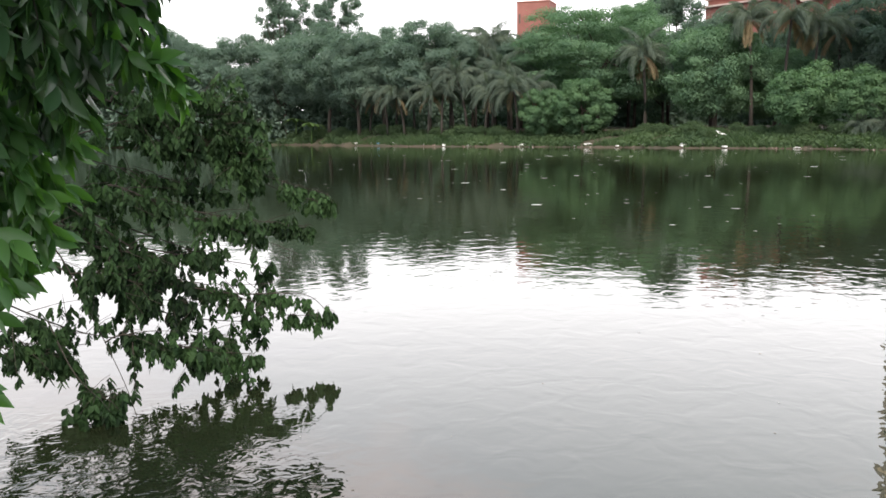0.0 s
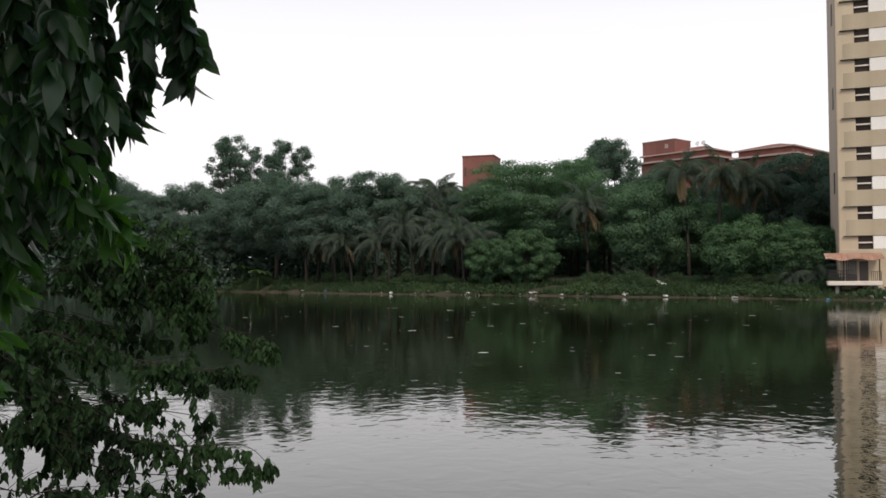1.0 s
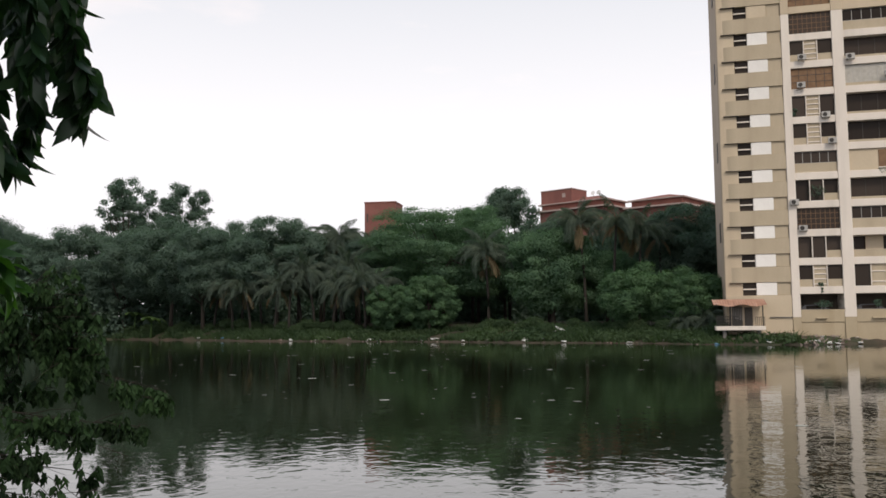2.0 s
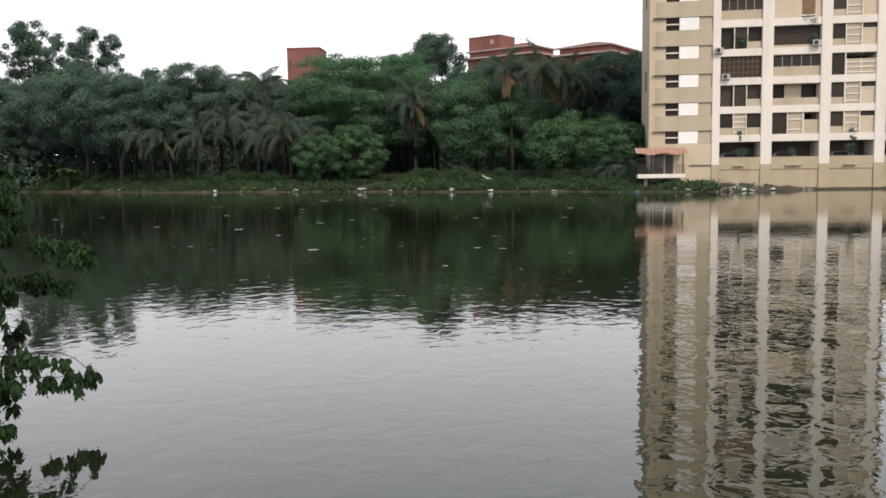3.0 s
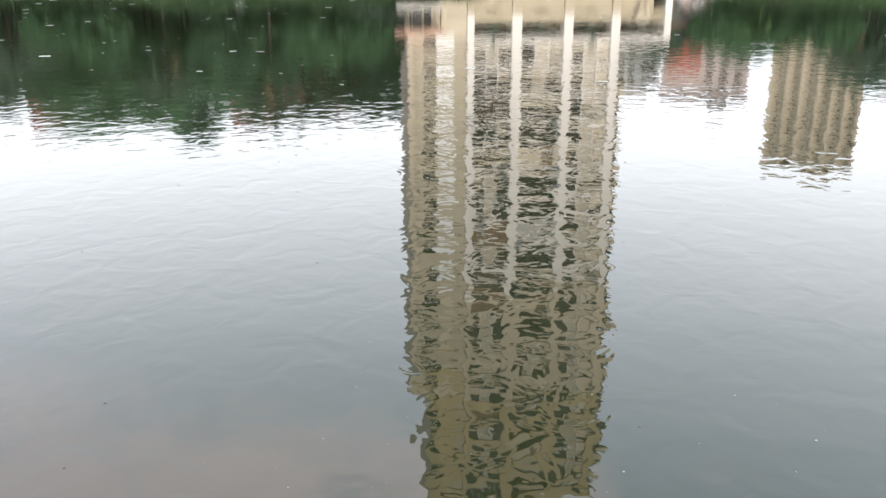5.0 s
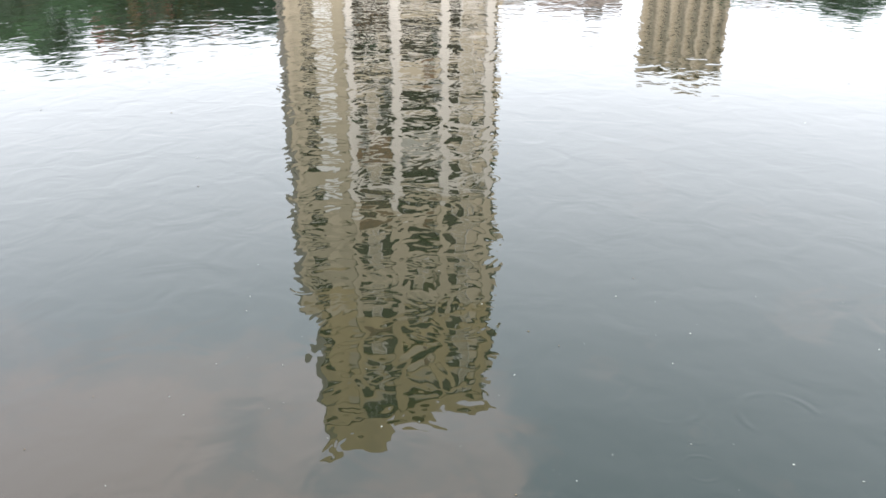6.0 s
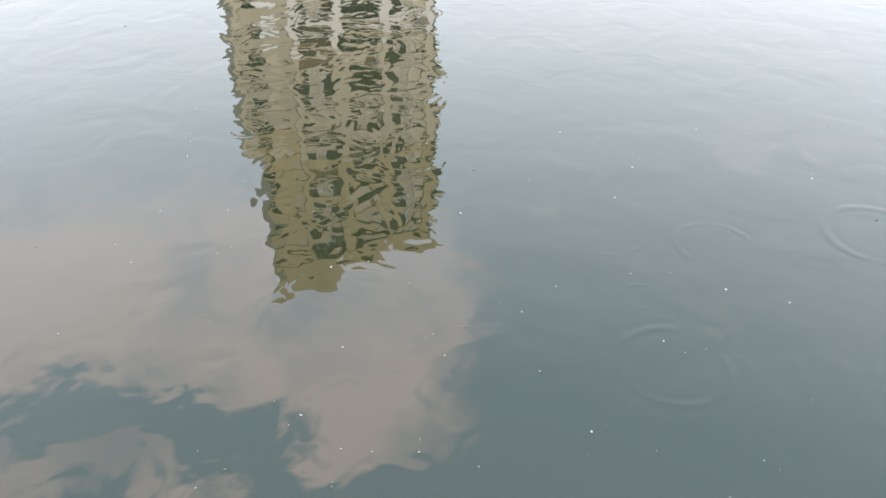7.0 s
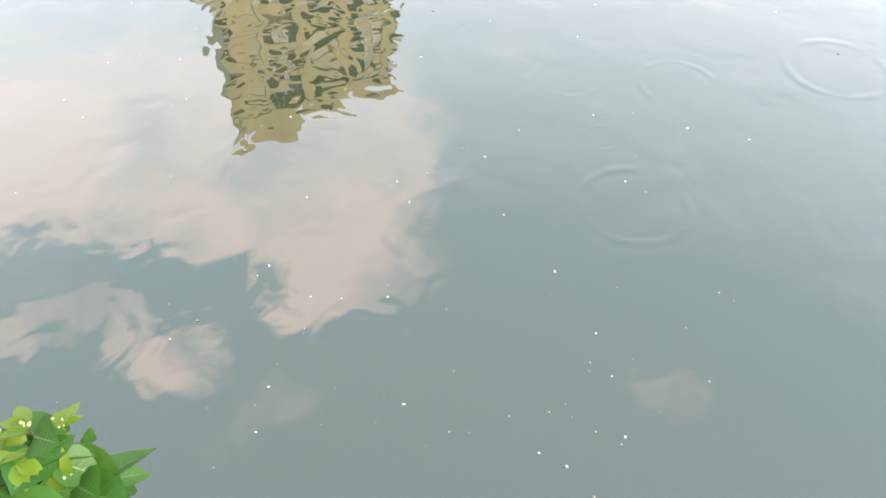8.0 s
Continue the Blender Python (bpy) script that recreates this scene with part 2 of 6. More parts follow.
# Haze over the far bank is put into these leaf colours: paler, bluer.
LEAF_DARK = leafy("hazed_broad_leaves", (0.056, 0.092, 0.076), (0.160, 0.226, 0.185), (1.0, 1.3, 0.7), rough=0.8, gloss=0.05, each=0.2)
LEAF_RAIN = leafy("hazed_raintree_leaves", (0.054, 0.108, 0.073), (0.162, 0.258, 0.160), (1.0, 1.3, 0.6), rough=0.8, gloss=0.05, each=0.2)
LEAF_BRIGHT = leafy("hazed_bush_leaves", (0.050, 0.102, 0.062), (0.145, 0.238, 0.128), (1.0, 1.3, 0.6), rough=0.8, gloss=0.05, each=0.2)
LEAF_PALM = leafy("palm_leaves", (0.036, 0.062, 0.054), (0.150, 0.185, 0.145), (1.0, 1.2, 0.5), rough=0.6, clump=0.8, each=0.3)
LEAF_DRY = leafy("dry_palm_leaves", (0.15, 0.115, 0.075), (0.26, 0.21, 0.13), (1.0, 1.0, 0.6), each=0.3)
LEAF_BANANA = leafy("banana_leaves", (0.035, 0.07, 0.025), (0.09, 0.15, 0.055), (1.0, 1.3, 0.5))
LEAF_GRASS = leafy("bank_grass", (0.040, 0.072, 0.040), (0.095, 0.145, 0.072), (1.0, 1.2, 0.5), clump=0.12)
# Near-black dark end: the boughs' silhouette shade is put into the leaf colour.
LEAF_FEATHER = leafy("shaded_feathery_leaves", (0.004, 0.010, 0.006), (0.036, 0.076, 0.028), (0.8, 1.3, 0.4), clump=1.5, share=0.2, gloss=0.12)
LEAF_NEAR = leafy("glossy_near_leaves", (0.014, 0.038, 0.020), (0.042, 0.100, 0.036), (1.1, 1.4, 0.4), rough=0.32, clump=2.5, share=0.3, gloss=0.5)
LEAF_SPRAY = leafy("bright_near_leaves", (0.024, 0.075, 0.026), (0.080, 0.190, 0.048), (1.2, 1.5, 0.3), rough=0.36, clump=2.5, share=0.35, gloss=0.45)
LEAF_SHRUB = leafy("fresh_shrub_leaves", (0.013, 0.046, 0.008), (0.040, 0.098, 0.013), (1.6, 1.6, 0.2), rough=0.45, clump=9, share=0.32, gloss=0.14)
VEIN = surf("pale_leaf_vein", (0.035, 0.085, 0.018), (0.055, 0.11, 0.028), 30, 0.5, 0.0, 90)
LEAF_YOUNG = leafy("yellow_young_leaves", (0.050, 0.095, 0.006), (0.095, 0.150, 0.010), (1.6, 1.4, 0.15), rough=0.4, clump=9, share=0.45, gloss=0.3)
PETAL = surf("cream_bud", (0.17, 0.20, 0.08), (0.24, 0.27, 0.12), 40, 0.6, 0.1, 100)


def water_material():
    m, n, l, p = nodes_of("pond_water")
    t = n.new("ShaderNodeTexCoord")
    p.inputs["IOR"].default_value = 1.7
    p.inputs["Roughness"].default_value = 0.015
    a = n.new("ShaderNodeTexNoise")
    a.inputs["Scale"].default_value, a.inputs["Detail"].default_value = 0.06, 4
    l.new(t.outputs["Object"], a.inputs["Vector"])
    mixc = n.new("ShaderNodeMix")
    mixc.data_type = "RGBA"
    mixc.inputs["A"].default_value, mixc.inputs["B"].default_value = (0.013, 0.0175, 0.0085, 1), (0.017, 0.022, 0.0105, 1)
    l.new(a.outputs["Fac"], mixc.inputs["Factor"])
    l.new(mixc.outputs["Result"], p.inputs["Base Color"])
    total = None
    # wind patches ruffle the surface unevenly
    pat = n.new("ShaderNodeTexNoise")
    pat.inputs["Scale"].default_value, pat.inputs["Detail"].default_value = 0.045, 3
    l.new(t.outputs["Object"], pat.inputs["Vector"])
    pr = n.new("ShaderNodeMapRange")
    pr.inputs["From Min"].default_value, pr.inputs["From Max"].default_value = 0.35, 0.65
    pr.inputs["To Min"].default_value, pr.inputs["To Max"].default_value = 0.55, 1.5
    l.new(pat.outputs["Fac"], pr.inputs["Value"])
    for scale, amount, detail in ((0.55, 0.0045, 1), (2.4, 0.0053, 2), (6.5, 0.0005, 1)):
        w = n.new("ShaderNodeTexNoise")
        w.inputs["Scale"].default_value, w.inputs["Detail"].default_value = scale, detail
        w.inputs["Distortion"].default_value = 0.6
        l.new(t.outputs["Object"], w.inputs["Vector"])
        k = n.new("ShaderNodeMath")
        k.operation = "MULTIPLY"
        k.inputs[1].default_value = amount
        l.new(w.outputs["Fac"], k.inputs[0])
        if total is None:
            total = k.outputs[0]
        else:
            ad = n.new("ShaderNodeMath")
            l.new(total, ad.inputs[0])
            l.new(k.outputs[0], ad.inputs[1])
            total = ad.outputs[0]
    mu = n.new("ShaderNodeMath")
    mu.operation = "MULTIPLY"
    l.new(total, mu.inputs[0])
    l.new(pr.outputs[0], mu.inputs[1])
    total = mu.outputs[0]
    # water stirred under the dripping branches
    ds = n.new("ShaderNodeVectorMath")
    ds.operation = "DISTANCE"
    ds.inputs[1].default_value = (-3.1, 6.3, 0)
    l.new(t.outputs["Object"], ds.inputs[0])
    near = n.new("ShaderNodeMapRange")
    near.interpolation_type = "SMOOTHSTEP"
    near.inputs["From Min"].default_value, near.inputs["From Max"].default_value = 0.6, 3.0
    near.inputs["To Min"].default_value, near.inputs["To Max"].default_value = 0.011, 0.0
    l.new(ds.outputs["Value"], near.inputs["Value"])
    drip = n.new("ShaderNodeTexNoise")
    drip.inputs["Scale"].default_value, drip.inputs["Detail"].default_value = 5.0, 2
    drip.inputs["Distortion"].default_value = 1.0
    l.new(t.outputs["Object"], drip.inputs["Vector"])
    dm = n.new("ShaderNodeMath")
    dm.operation = "MULTIPLY_ADD"
    l.new(drip.outputs["Fac"], dm.inputs[0])
    l.new(near.outputs[0], dm.inputs[1])
    l.new(total, dm.inputs[2])
    total = dm.outputs[0]
    # rings left by drops: centre x, y, radius
    lap = n.new("ShaderNodeTexNoise")
    lap.inputs["Scale"].default_value, lap.inputs["Detail"].default_value = 3.2, 1
    l.new(t.outputs["Object"], lap.inputs["Vector"])
    lapr = n.new("ShaderNodeMapRange")
    lapr.inputs["From Min"].default_value, lapr.inputs["From Max"].default_value = 0.42, 0.62
    l.new(lap.outputs["Fac"], lapr.inputs["Value"])
    for rx, ry, rr in RINGS:
        d = n.new("ShaderNodeVectorMath")
        d.operation = "DISTANCE"
        d.inputs[1].default_value = (rx, ry, 0)
        l.new(t.outputs["Object"], d.inputs[0])
        q = n.new("ShaderNodeMath")      # (distance - radius) / width
        q.operation = "MULTIPLY_ADD"
        wdt = max(0.02, rr * 0.16)
        q.inputs[1].default_value, q.inputs[2].default_value = 1 / wdt, -rr / wdt
        l.new(d.outputs["Value"], q.inputs[0])
        sq = n.new("ShaderNodeMath")
        sq.operation = "MULTIPLY"
        l.new(q.outputs[0], sq.inputs[0])
        l.new(q.outputs[0], sq.inputs[1])
        ng = n.new("ShaderNodeMath")
        ng.operation = "MULTIPLY"
        ng.inputs[1].default_value = -0.7
        l.new(sq.outputs[0], ng.inputs[0])
        ex = n.new("ShaderNodeMath")
        ex.operation = "EXPONENT"
        l.new(ng.outputs[0], ex.inputs[0])
        co = n.new("ShaderNodeMath")
        co.operation = "COSINE"
        q3 = n.new("ShaderNodeMath")
        q3.operation = "MULTIPLY"
        q3.inputs[1].default_value = 2.6
        l.new(q.outputs[0], q3.inputs[0])
        l.new(q3.outputs[0], co.inputs[0])
        wv = n.new("ShaderNodeMath")
        wv.operation = "MULTIPLY"
        l.new(ex.outputs[0], wv.inputs[0])
        l.new(co.outputs[0], wv.inputs[1])
        part_way = n.new("ShaderNodeMath")
        part_way.operation = "MULTIPLY"
        l.new(wv.outputs[0], part_way.inputs[0])
        l.new(lapr.outputs[0], part_way.inputs[1])
        ad = n.new("ShaderNodeMath")
        ad.operation = "MULTIPLY_ADD"
        ad.inputs[1].default_value = wdt * 0.016
        l.new(part_way.outputs[0], ad.inputs[0])
        l.new(total, ad.inputs[2])
        total = ad.outputs[0]
    bu = n.new("ShaderNodeBump")
    bu.inputs["Strength"].default_value, bu.inputs["Distance"].default_value = 1.0, 1.0
    l.new(total, bu.inputs["Height"])
    l.new(bu.outputs[0], p.inputs["Normal"])
    return m


RINGS = [(3.94, 1.85, 0.22), (3.55, 2.33, 0.20), (2.90, 1.42, 0.27), (4.76, 1.26, 0.30), (3.22, 1.85, 0.10), (3.44, 2.05, 0.09), (2.7, 4.9, 0.12), (5.3, 5.8, 0.12)]
WATER = water_material()


# ---------------------------------------------------------------- building helpers
def part(name, bm, material, parent=None, label=""):
    me = bpy.data.meshes.new(name)
    bm.to_mesh(me)
    bm.free()
    me.materials.append(material)
    ob = new(name, me)
    ob.parent = parent
    if label:
        tagged(ob, label)
    return ob


def linked(name, me, parent, loc=(0, 0, 0), rot=(0, 0, 0), scale=(1, 1, 1)):
    ob = new(name, me)
    ob.parent = parent
    ob.location, ob.rotation_euler, ob.scale = loc, rot, scale
    return ob


def np_mesh(name, verts, faces, material, smooth=False):
    me = bpy.data.meshes.new(name)
    me.from_pydata(verts.tolist() if hasattr(verts, "tolist") else verts, [], faces.tolist() if hasattr(faces, "tolist") else faces)
    me.materials.append(material)
    if smooth:
        me.polygons.foreach_set("use_smooth", [True] * len(me.polygons))
    return me


def thing(name, label, category, loc=(0, 0, 0), rz=0.0, group="", kind=""):
    ob = new(name)
    ob.empty_display_size = 0.3
    ob.matrix_basis = pose(*loc, 0, 0, rz)
    return tagged(ob, label, category, group, kind)


def box(bm, x0, x1, y0, y1, z0, z1, bevel=0.0):
    vs = [bm.verts.new((x, y, z)) for x in (x0, x1) for y in (y0, y1) for z in (z0, z1)]
    fs = [bm.faces.new([vs[i] for i in f]) for f in ((0, 1, 3, 2), (4, 6, 7, 5), (0, 4, 5, 1), (2, 3, 7, 6), (0, 2, 6, 4), (1, 5, 7, 3))]
    if bevel:
        bmesh.ops.bevel(bm, geom=list({e for f in fs for e in f.edges}), offset=bevel, segments=1, affect="EDGES")
    return bm


def one_box(*a, bevel=0.02):
    return box(bmesh.new(), *a, bevel=bevel)


def tube(points, radii, sides=7):
    """Vertices and faces of a tapered tube along points."""
    pts = [Vector(p) for p in points]
    vs, fs = [], []
    for i, p in enumerate(pts):
        d = (pts[min(i + 1, len(pts) - 1)] - pts[max(i - 1, 0)]).normalized()
        side = d.cross(Vector((0, 0, 1)))
        side = side.normalized() if side.length > 0.05 else Vector((1, 0, 0))
        up = side.cross(d).normalized()
        for j in range(sides):
            a = 2 * math.pi * j / sides
            vs.append(tuple(p + (side * math.cos(a) + up * math.sin(a)) * radii[i]))
    for i in range(len(pts) - 1):
        for j in range(sides):
            k = (j + 1) % sides
            fs.append((i * sides + j, i * sides + k, (i + 1) * sides + k, (i + 1) * sides + j))
    fs.append(tuple(range(sides))[::-1])
    fs.append(tuple(range((len(pts) - 1) * sides, len(pts) * sides)))
    return vs, fs


def join_shapes(shapes):
    vs, fs = [], []
    for v, f in shapes:
        o = len(vs)
        vs += v
        fs += [tuple(i + o for i in q) for q in f]
    return vs, fs


def spot(az, d, z=0.0):
    a = radians(az)
    return (-math.sin(a) * d, math.cos(a) * d, z)


def leaf_quads(rng, pos, nrm, size, stretch=1.7, cup=0.15):
    """Kite-shaped leaves at pos, facing nrm."""
    n = len(pos)
    nrm = nrm / np.maximum(np.linalg.norm(nrm, axis=1, keepdims=True), 1e-6)
    r = rng.normal(size=(n, 3))
    a = np.cross(nrm, r)
    a /= np.maximum(np.linalg.norm(a, axis=1, keepdims=True), 1e-6)
    b = np.cross(nrm, a)
    s = size * rng.uniform(0.6, 1.3, (n, 1))
    v = np.stack([pos - a * s * stretch / 2, pos + b * s / 2 + nrm * s * cup, pos + a * s * stretch / 2, pos - b * s / 2 + nrm * s * cup], 1)
    return v.reshape(-1, 3), np.arange(4 * n).reshape(-1, 4)


def crown_mesh(name, rng, clumps, leaves, size, material, fill=0.5):
    """A crown: leaves on and in many small clumps (x, y, z, rx, ry, rz)."""
    c = np.array(clumps)
    wgt = (c[:, 3] * c[:, 5]) ** 1.0
    k = rng.choice(len(c), leaves, p=wgt / wgt.sum())
    d = rng.normal(size=(leaves, 3))
    d[:, 2] += 0.38
    d /= np.linalg.norm(d, axis=1, keepdims=True)
    r = 1 - fill * rng.random((leaves, 1)) ** 1.4 + rng.normal(0, 0.2, (leaves, 1))
    pos = c[k, :3] + d * r * c[k, 3:]
    nrm = d * 1.7 + rng.normal(0, 0.33, (leaves, 3)) + np.array([0, 0, 0.35])
    v, f = leaf_quads(rng, pos, nrm, size)
    return np_mesh(name, v, f, material)


def clump_set(rng, width, height, base, n, flat=0.7, layers=False, small=0.2):
    """Clumps that fill an uneven crown of that width, from base to height."""
    out = []
    mid, half = (base + height) / 2, (height - base) / 2
    for i in range(n):
        d = rng.normal(size=3)
        d /= np.linalg.norm(d)
        r = rng.random() ** 0.24
        s = small * width * rng.uniform(0.6, 1.25)
        x, y = d[0] * r * (width / 2 - s * 0.7), d[1] * r * (width / 2 - s * 0.7)
        z = mid + d[2] * r * (half - s * flat * 0.7)
        if layers:
            step = half * 2 / 6
            z = base + round((z - base) / step) * step + rng.normal(0, 0.27 * step)
        out.append((x, y, z, s, s, s * flat))
    return out


def trunk_shapes(rng, height, radius, clumps, limbs=8):
    top = height * 0.62
    lean = rng.normal(0, 0.05, 2) * height
    line = [(lean[0] * t * t, lean[1] * t * t, top * t) for t in (0, 0.25, 0.5, 0.75, 1)]
    line[0] = (0, 0, -0.6)
    shapes = [tube(line, [radius * 1.25, radius, radius * 0.85, radius * 0.7, radius * 0.45], 8)]
    for c in [clumps[i] for i in rng.permutation(len(clumps))[:limbs]]:
        t = rng.uniform(0.35, 0.95)
        s = Vector((lean[0] * t * t, lean[1] * t * t, top * t))
        e = Vector(c[:3])
        m = s.lerp(e, 0.5) + Vector((0, 0, -0.08 * (e - s).length))
        shapes.append(tube([s, m, e], [radius * 0.4, radius * 0.25, radius * 0.08], 6))
    return shapes


def tree(name, label, seed, width, height, base, n, leaves, size, material, flat=0.7, layers=False, radius=0.3, limbs=8, small=0.2):
    rng = np.random.default_rng(seed)
    t = thing(name, label, "tree")
    clumps = clump_set(rng, width, height, base, n, flat, layers, small)
    linked("trunk", np_mesh("trunk", *join_shapes(trunk_shapes(rng, height, radius, clumps, limbs)), BARK, True), t)
    linked("crown", crown_mesh("crown", rng, clumps, leaves, size, material), t)
    return t


# ---------------------------------------------------------------- ground and water
SHORE = [(180, 150), (60, 150), (20, 152), (11, 150), (2.4, 122), (-5, 112), (-15.6, 100), (-24, 95.5), (-27, 91.5), (-34, 90.5), (-36.5, 94),
         (-38, 104), (-44, 108), (-46, 101), (-53, 98), (-70, 96), (-180, 96)]
NEAR = Vector((-math.sin(radians(-42)), math.cos(radians(-42)), 0))


def shore_at(az):
    for (a0, r0), (a1, r1) in zip(SHORE, SHORE[1:]):
        if a1 <= az <= a0:
            return r0 + (r1 - r0) * (az - a0) / (a1 - a0)
    return 120.0


def ground_z(x, y):
    r = math.hypot(x, y)
    az = math.degrees(math.atan2(-x, y))
    wob = noise.noise(Vector((x * 0.15, y * 0.15, 3))) * 1.5
    past = r - shore_at(az) - wob * 0.7                      # over the far shore line
    front = NEAR.x * x + NEAR.y * y - 0.50 - 0.04 * wob        # over the edge of the near bank
    if front < 0:
        return 0.95 + min(0.35, -front * 0.05) + 0.05 * wob if front < -0.12 else 0.95 + front * 0.5
    if past < 0:
        near = max(-0.6, 0.95 - front * 9.0)
        return max(near, max(-1.4, past * 0.12))
    rise = 2.3 * (1 - math.exp(-past / 7.0)) + 0.12 * wob * min(1, past / 3)
    if -47 < az < -33 and past < 30:
        rise *= 0.45
    return max(0.02, rise) if past > 0.3 else past * 0.12


def build_ground():
    radii = [0.0, 0.2, 0.4] + [0.5 + 0.06 * i for i in range(12)] + [1.5, 2, 3, 5, 9, 15, 25, 40, 55, 70, 80] + [86 + 0.8 * i for i in range(100)]
    radii += [170, 180, 200, 230, 280, 360, 500, 800, 1400, 2600]
    steps = 300
    vs, fs = [], []
    for r in radii:
        for j in range(steps):
            a = 2 * math.pi * j / steps
            x, y = r * math.sin(a), r * math.cos(a)
            vs.append((x, y, ground_z(x, y)))
    for i in range(len(radii) - 1):
        for j in range(steps):
            k = (j + 1) % steps
            fs.append((i * steps + j, i * steps + k, (i + 1) * steps + k, (i + 1) * steps + j))
    ob = new("ground", np_mesh("ground", vs, fs, SOIL, True))
    tagged(ob, "brown earth banks and bed of the pond", "ground", kind="structure")
    vs, fs = [], []
    rings = [0.0, 1, 2, 4, 8, 16, 32, 64, 100, 160]
    for r in rings:
        for j in range(72):
            a = 2 * math.pi * j / 72
            vs.append((r * math.sin(a), r * math.cos(a), 0.0))
    for i in range(len(rings) - 1):
        for j in range(72):
            k = (j + 1) % 72
            fs.append((i * 72 + j, (i + 1) * 72 + j, (i + 1) * 72 + k, i * 72 + k))
    w = new("water", np_mesh("water", vs, fs, WATER, True))
    tagged(w, "murky green pond water with gentle ripples", "water", kind="structure")


build_ground()

# ---------------------------------------------------------------- the apartment tower
TOWER_AZ, TOWER_D, TOWER_YAW = -24.0, 94.65, -24.29
tower = thing("apartment_tower", "tall cream and white apartment tower standing at the water", "building", spot(TOWER_AZ, TOWER_D), TOWER_YAW)
FLOORS = 20
BAYS = [(15.17, 19.37), (20.5, 25.24), (26.3, 30.67)]
PILLARS = [(14.36, 15.17), (19.37, 20.5), (25.24, 26.3), (30.67, 31.7)]
TOP = 65.6
DEPTH = 14.0
BACK = 3.4     # depth of the balconies


def shared_box(name, material, *a, bevel=0.015):
    bm = one_box(*a, bevel=bevel)
    me = bpy.data.meshes.new(name)
    bm.to_mesh(me)
    bm.free()
    me.materials.append(material)
    return me


def pane_frame(x0, x1, z0, z1, y, cols, rows=1, w=0.05, depth=0.07):
    """A window frame with mullions, one welded lattice that is open between them."""
    def edges(a, b, n):
        out = []
        for i in range(n + 1):
            c = a + (b - a) * i / n
            out += [max(a, c - w / 2), min(b, c + w / 2)]
        return out
    xs, zs = edges(x0, x1, cols), edges(z0, z1, rows)
    bm, pool = bmesh.new(), {}

    def vert(i, j, k):
        if (i, j, k) not in pool:
            pool[i, j, k] = bm.verts.new((xs[i], y + depth * k, zs[j]))
        return pool[i, j, k]

    def solid(i, j):
        return 0 <= i < len(xs) - 1 and 0 <= j < len(zs) - 1 and (i % 2 == 0 or j % 2 == 0)
    for i in range(len(xs) - 1):
        for j in range(len(zs) - 1):
            if not solid(i, j):
                continue
            bm.faces.new([vert(i, j, 0), vert(i + 1, j, 0), vert(i + 1, j + 1, 0), vert(i, j + 1, 0)])
            bm.faces.new([vert(i, j + 1, 1), vert(i + 1, j + 1, 1), vert(i + 1, j, 1), vert(i, j, 1)])
            for di, dj, a, b in ((-1, 0, (i, j), (i, j + 1)), (1, 0, (i + 1, j + 1), (i + 1, j)), (0, -1, (i + 1, j), (i, j)), (0, 1, (i, j + 1), (i + 1, j + 1))):
                if not solid(i + di, j + dj):
                    bm.faces.new([vert(*a, 0), vert(*b, 0), vert(*b, 1), vert(*a, 1)])
    bmesh.ops.recalc_face_normals(bm, faces=bm.faces)
    return bm


def window(parent, x0, x1, z0, z1, y, cols=2, rows=1, glazing=None, frame_mat=None):
    f = part("window", pane_frame(x0, x1, z0, z1, y, cols, rows), frame_mat or FRAME, parent)
    part("pane", one_box(x0 + 0.02, x1 - 0.02, y + 0.03, y + 0.045, z0 + 0.02, z1 - 0.02, bevel=0), glazing or PANE, f)
    return f


def slat_panel(parent, x0, x1, z0, z1, y, bars=4, posts=0):
    p = part("slat_panel", one_box(x0, x1, y, y + 0.08, z0, z1), BEIGE, parent)
    for i in range(bars):
        z = z0 + (z1 - z0 - 0.1) * (i + 0.35) / bars
        part("bar", one_box(x0, x1, y - 0.07, y - 0.002, z, z + 0.12), WHITE, p)
    for i in range(posts + 1 if posts else 0):
        x = x0 + (x1 - x0 - 0.1) * i / posts
        part("post", one_box(x, x + 0.1, y - 0.1, y - 0.072, z0, z1), WHITE, p)
    return p


def parapet(parent, x0, x1, z0, h, y=0.12):
    return part("parapet", one_box(x0, x1, y, y + 0.14, z0, z0 + h), BEIGE, parent)


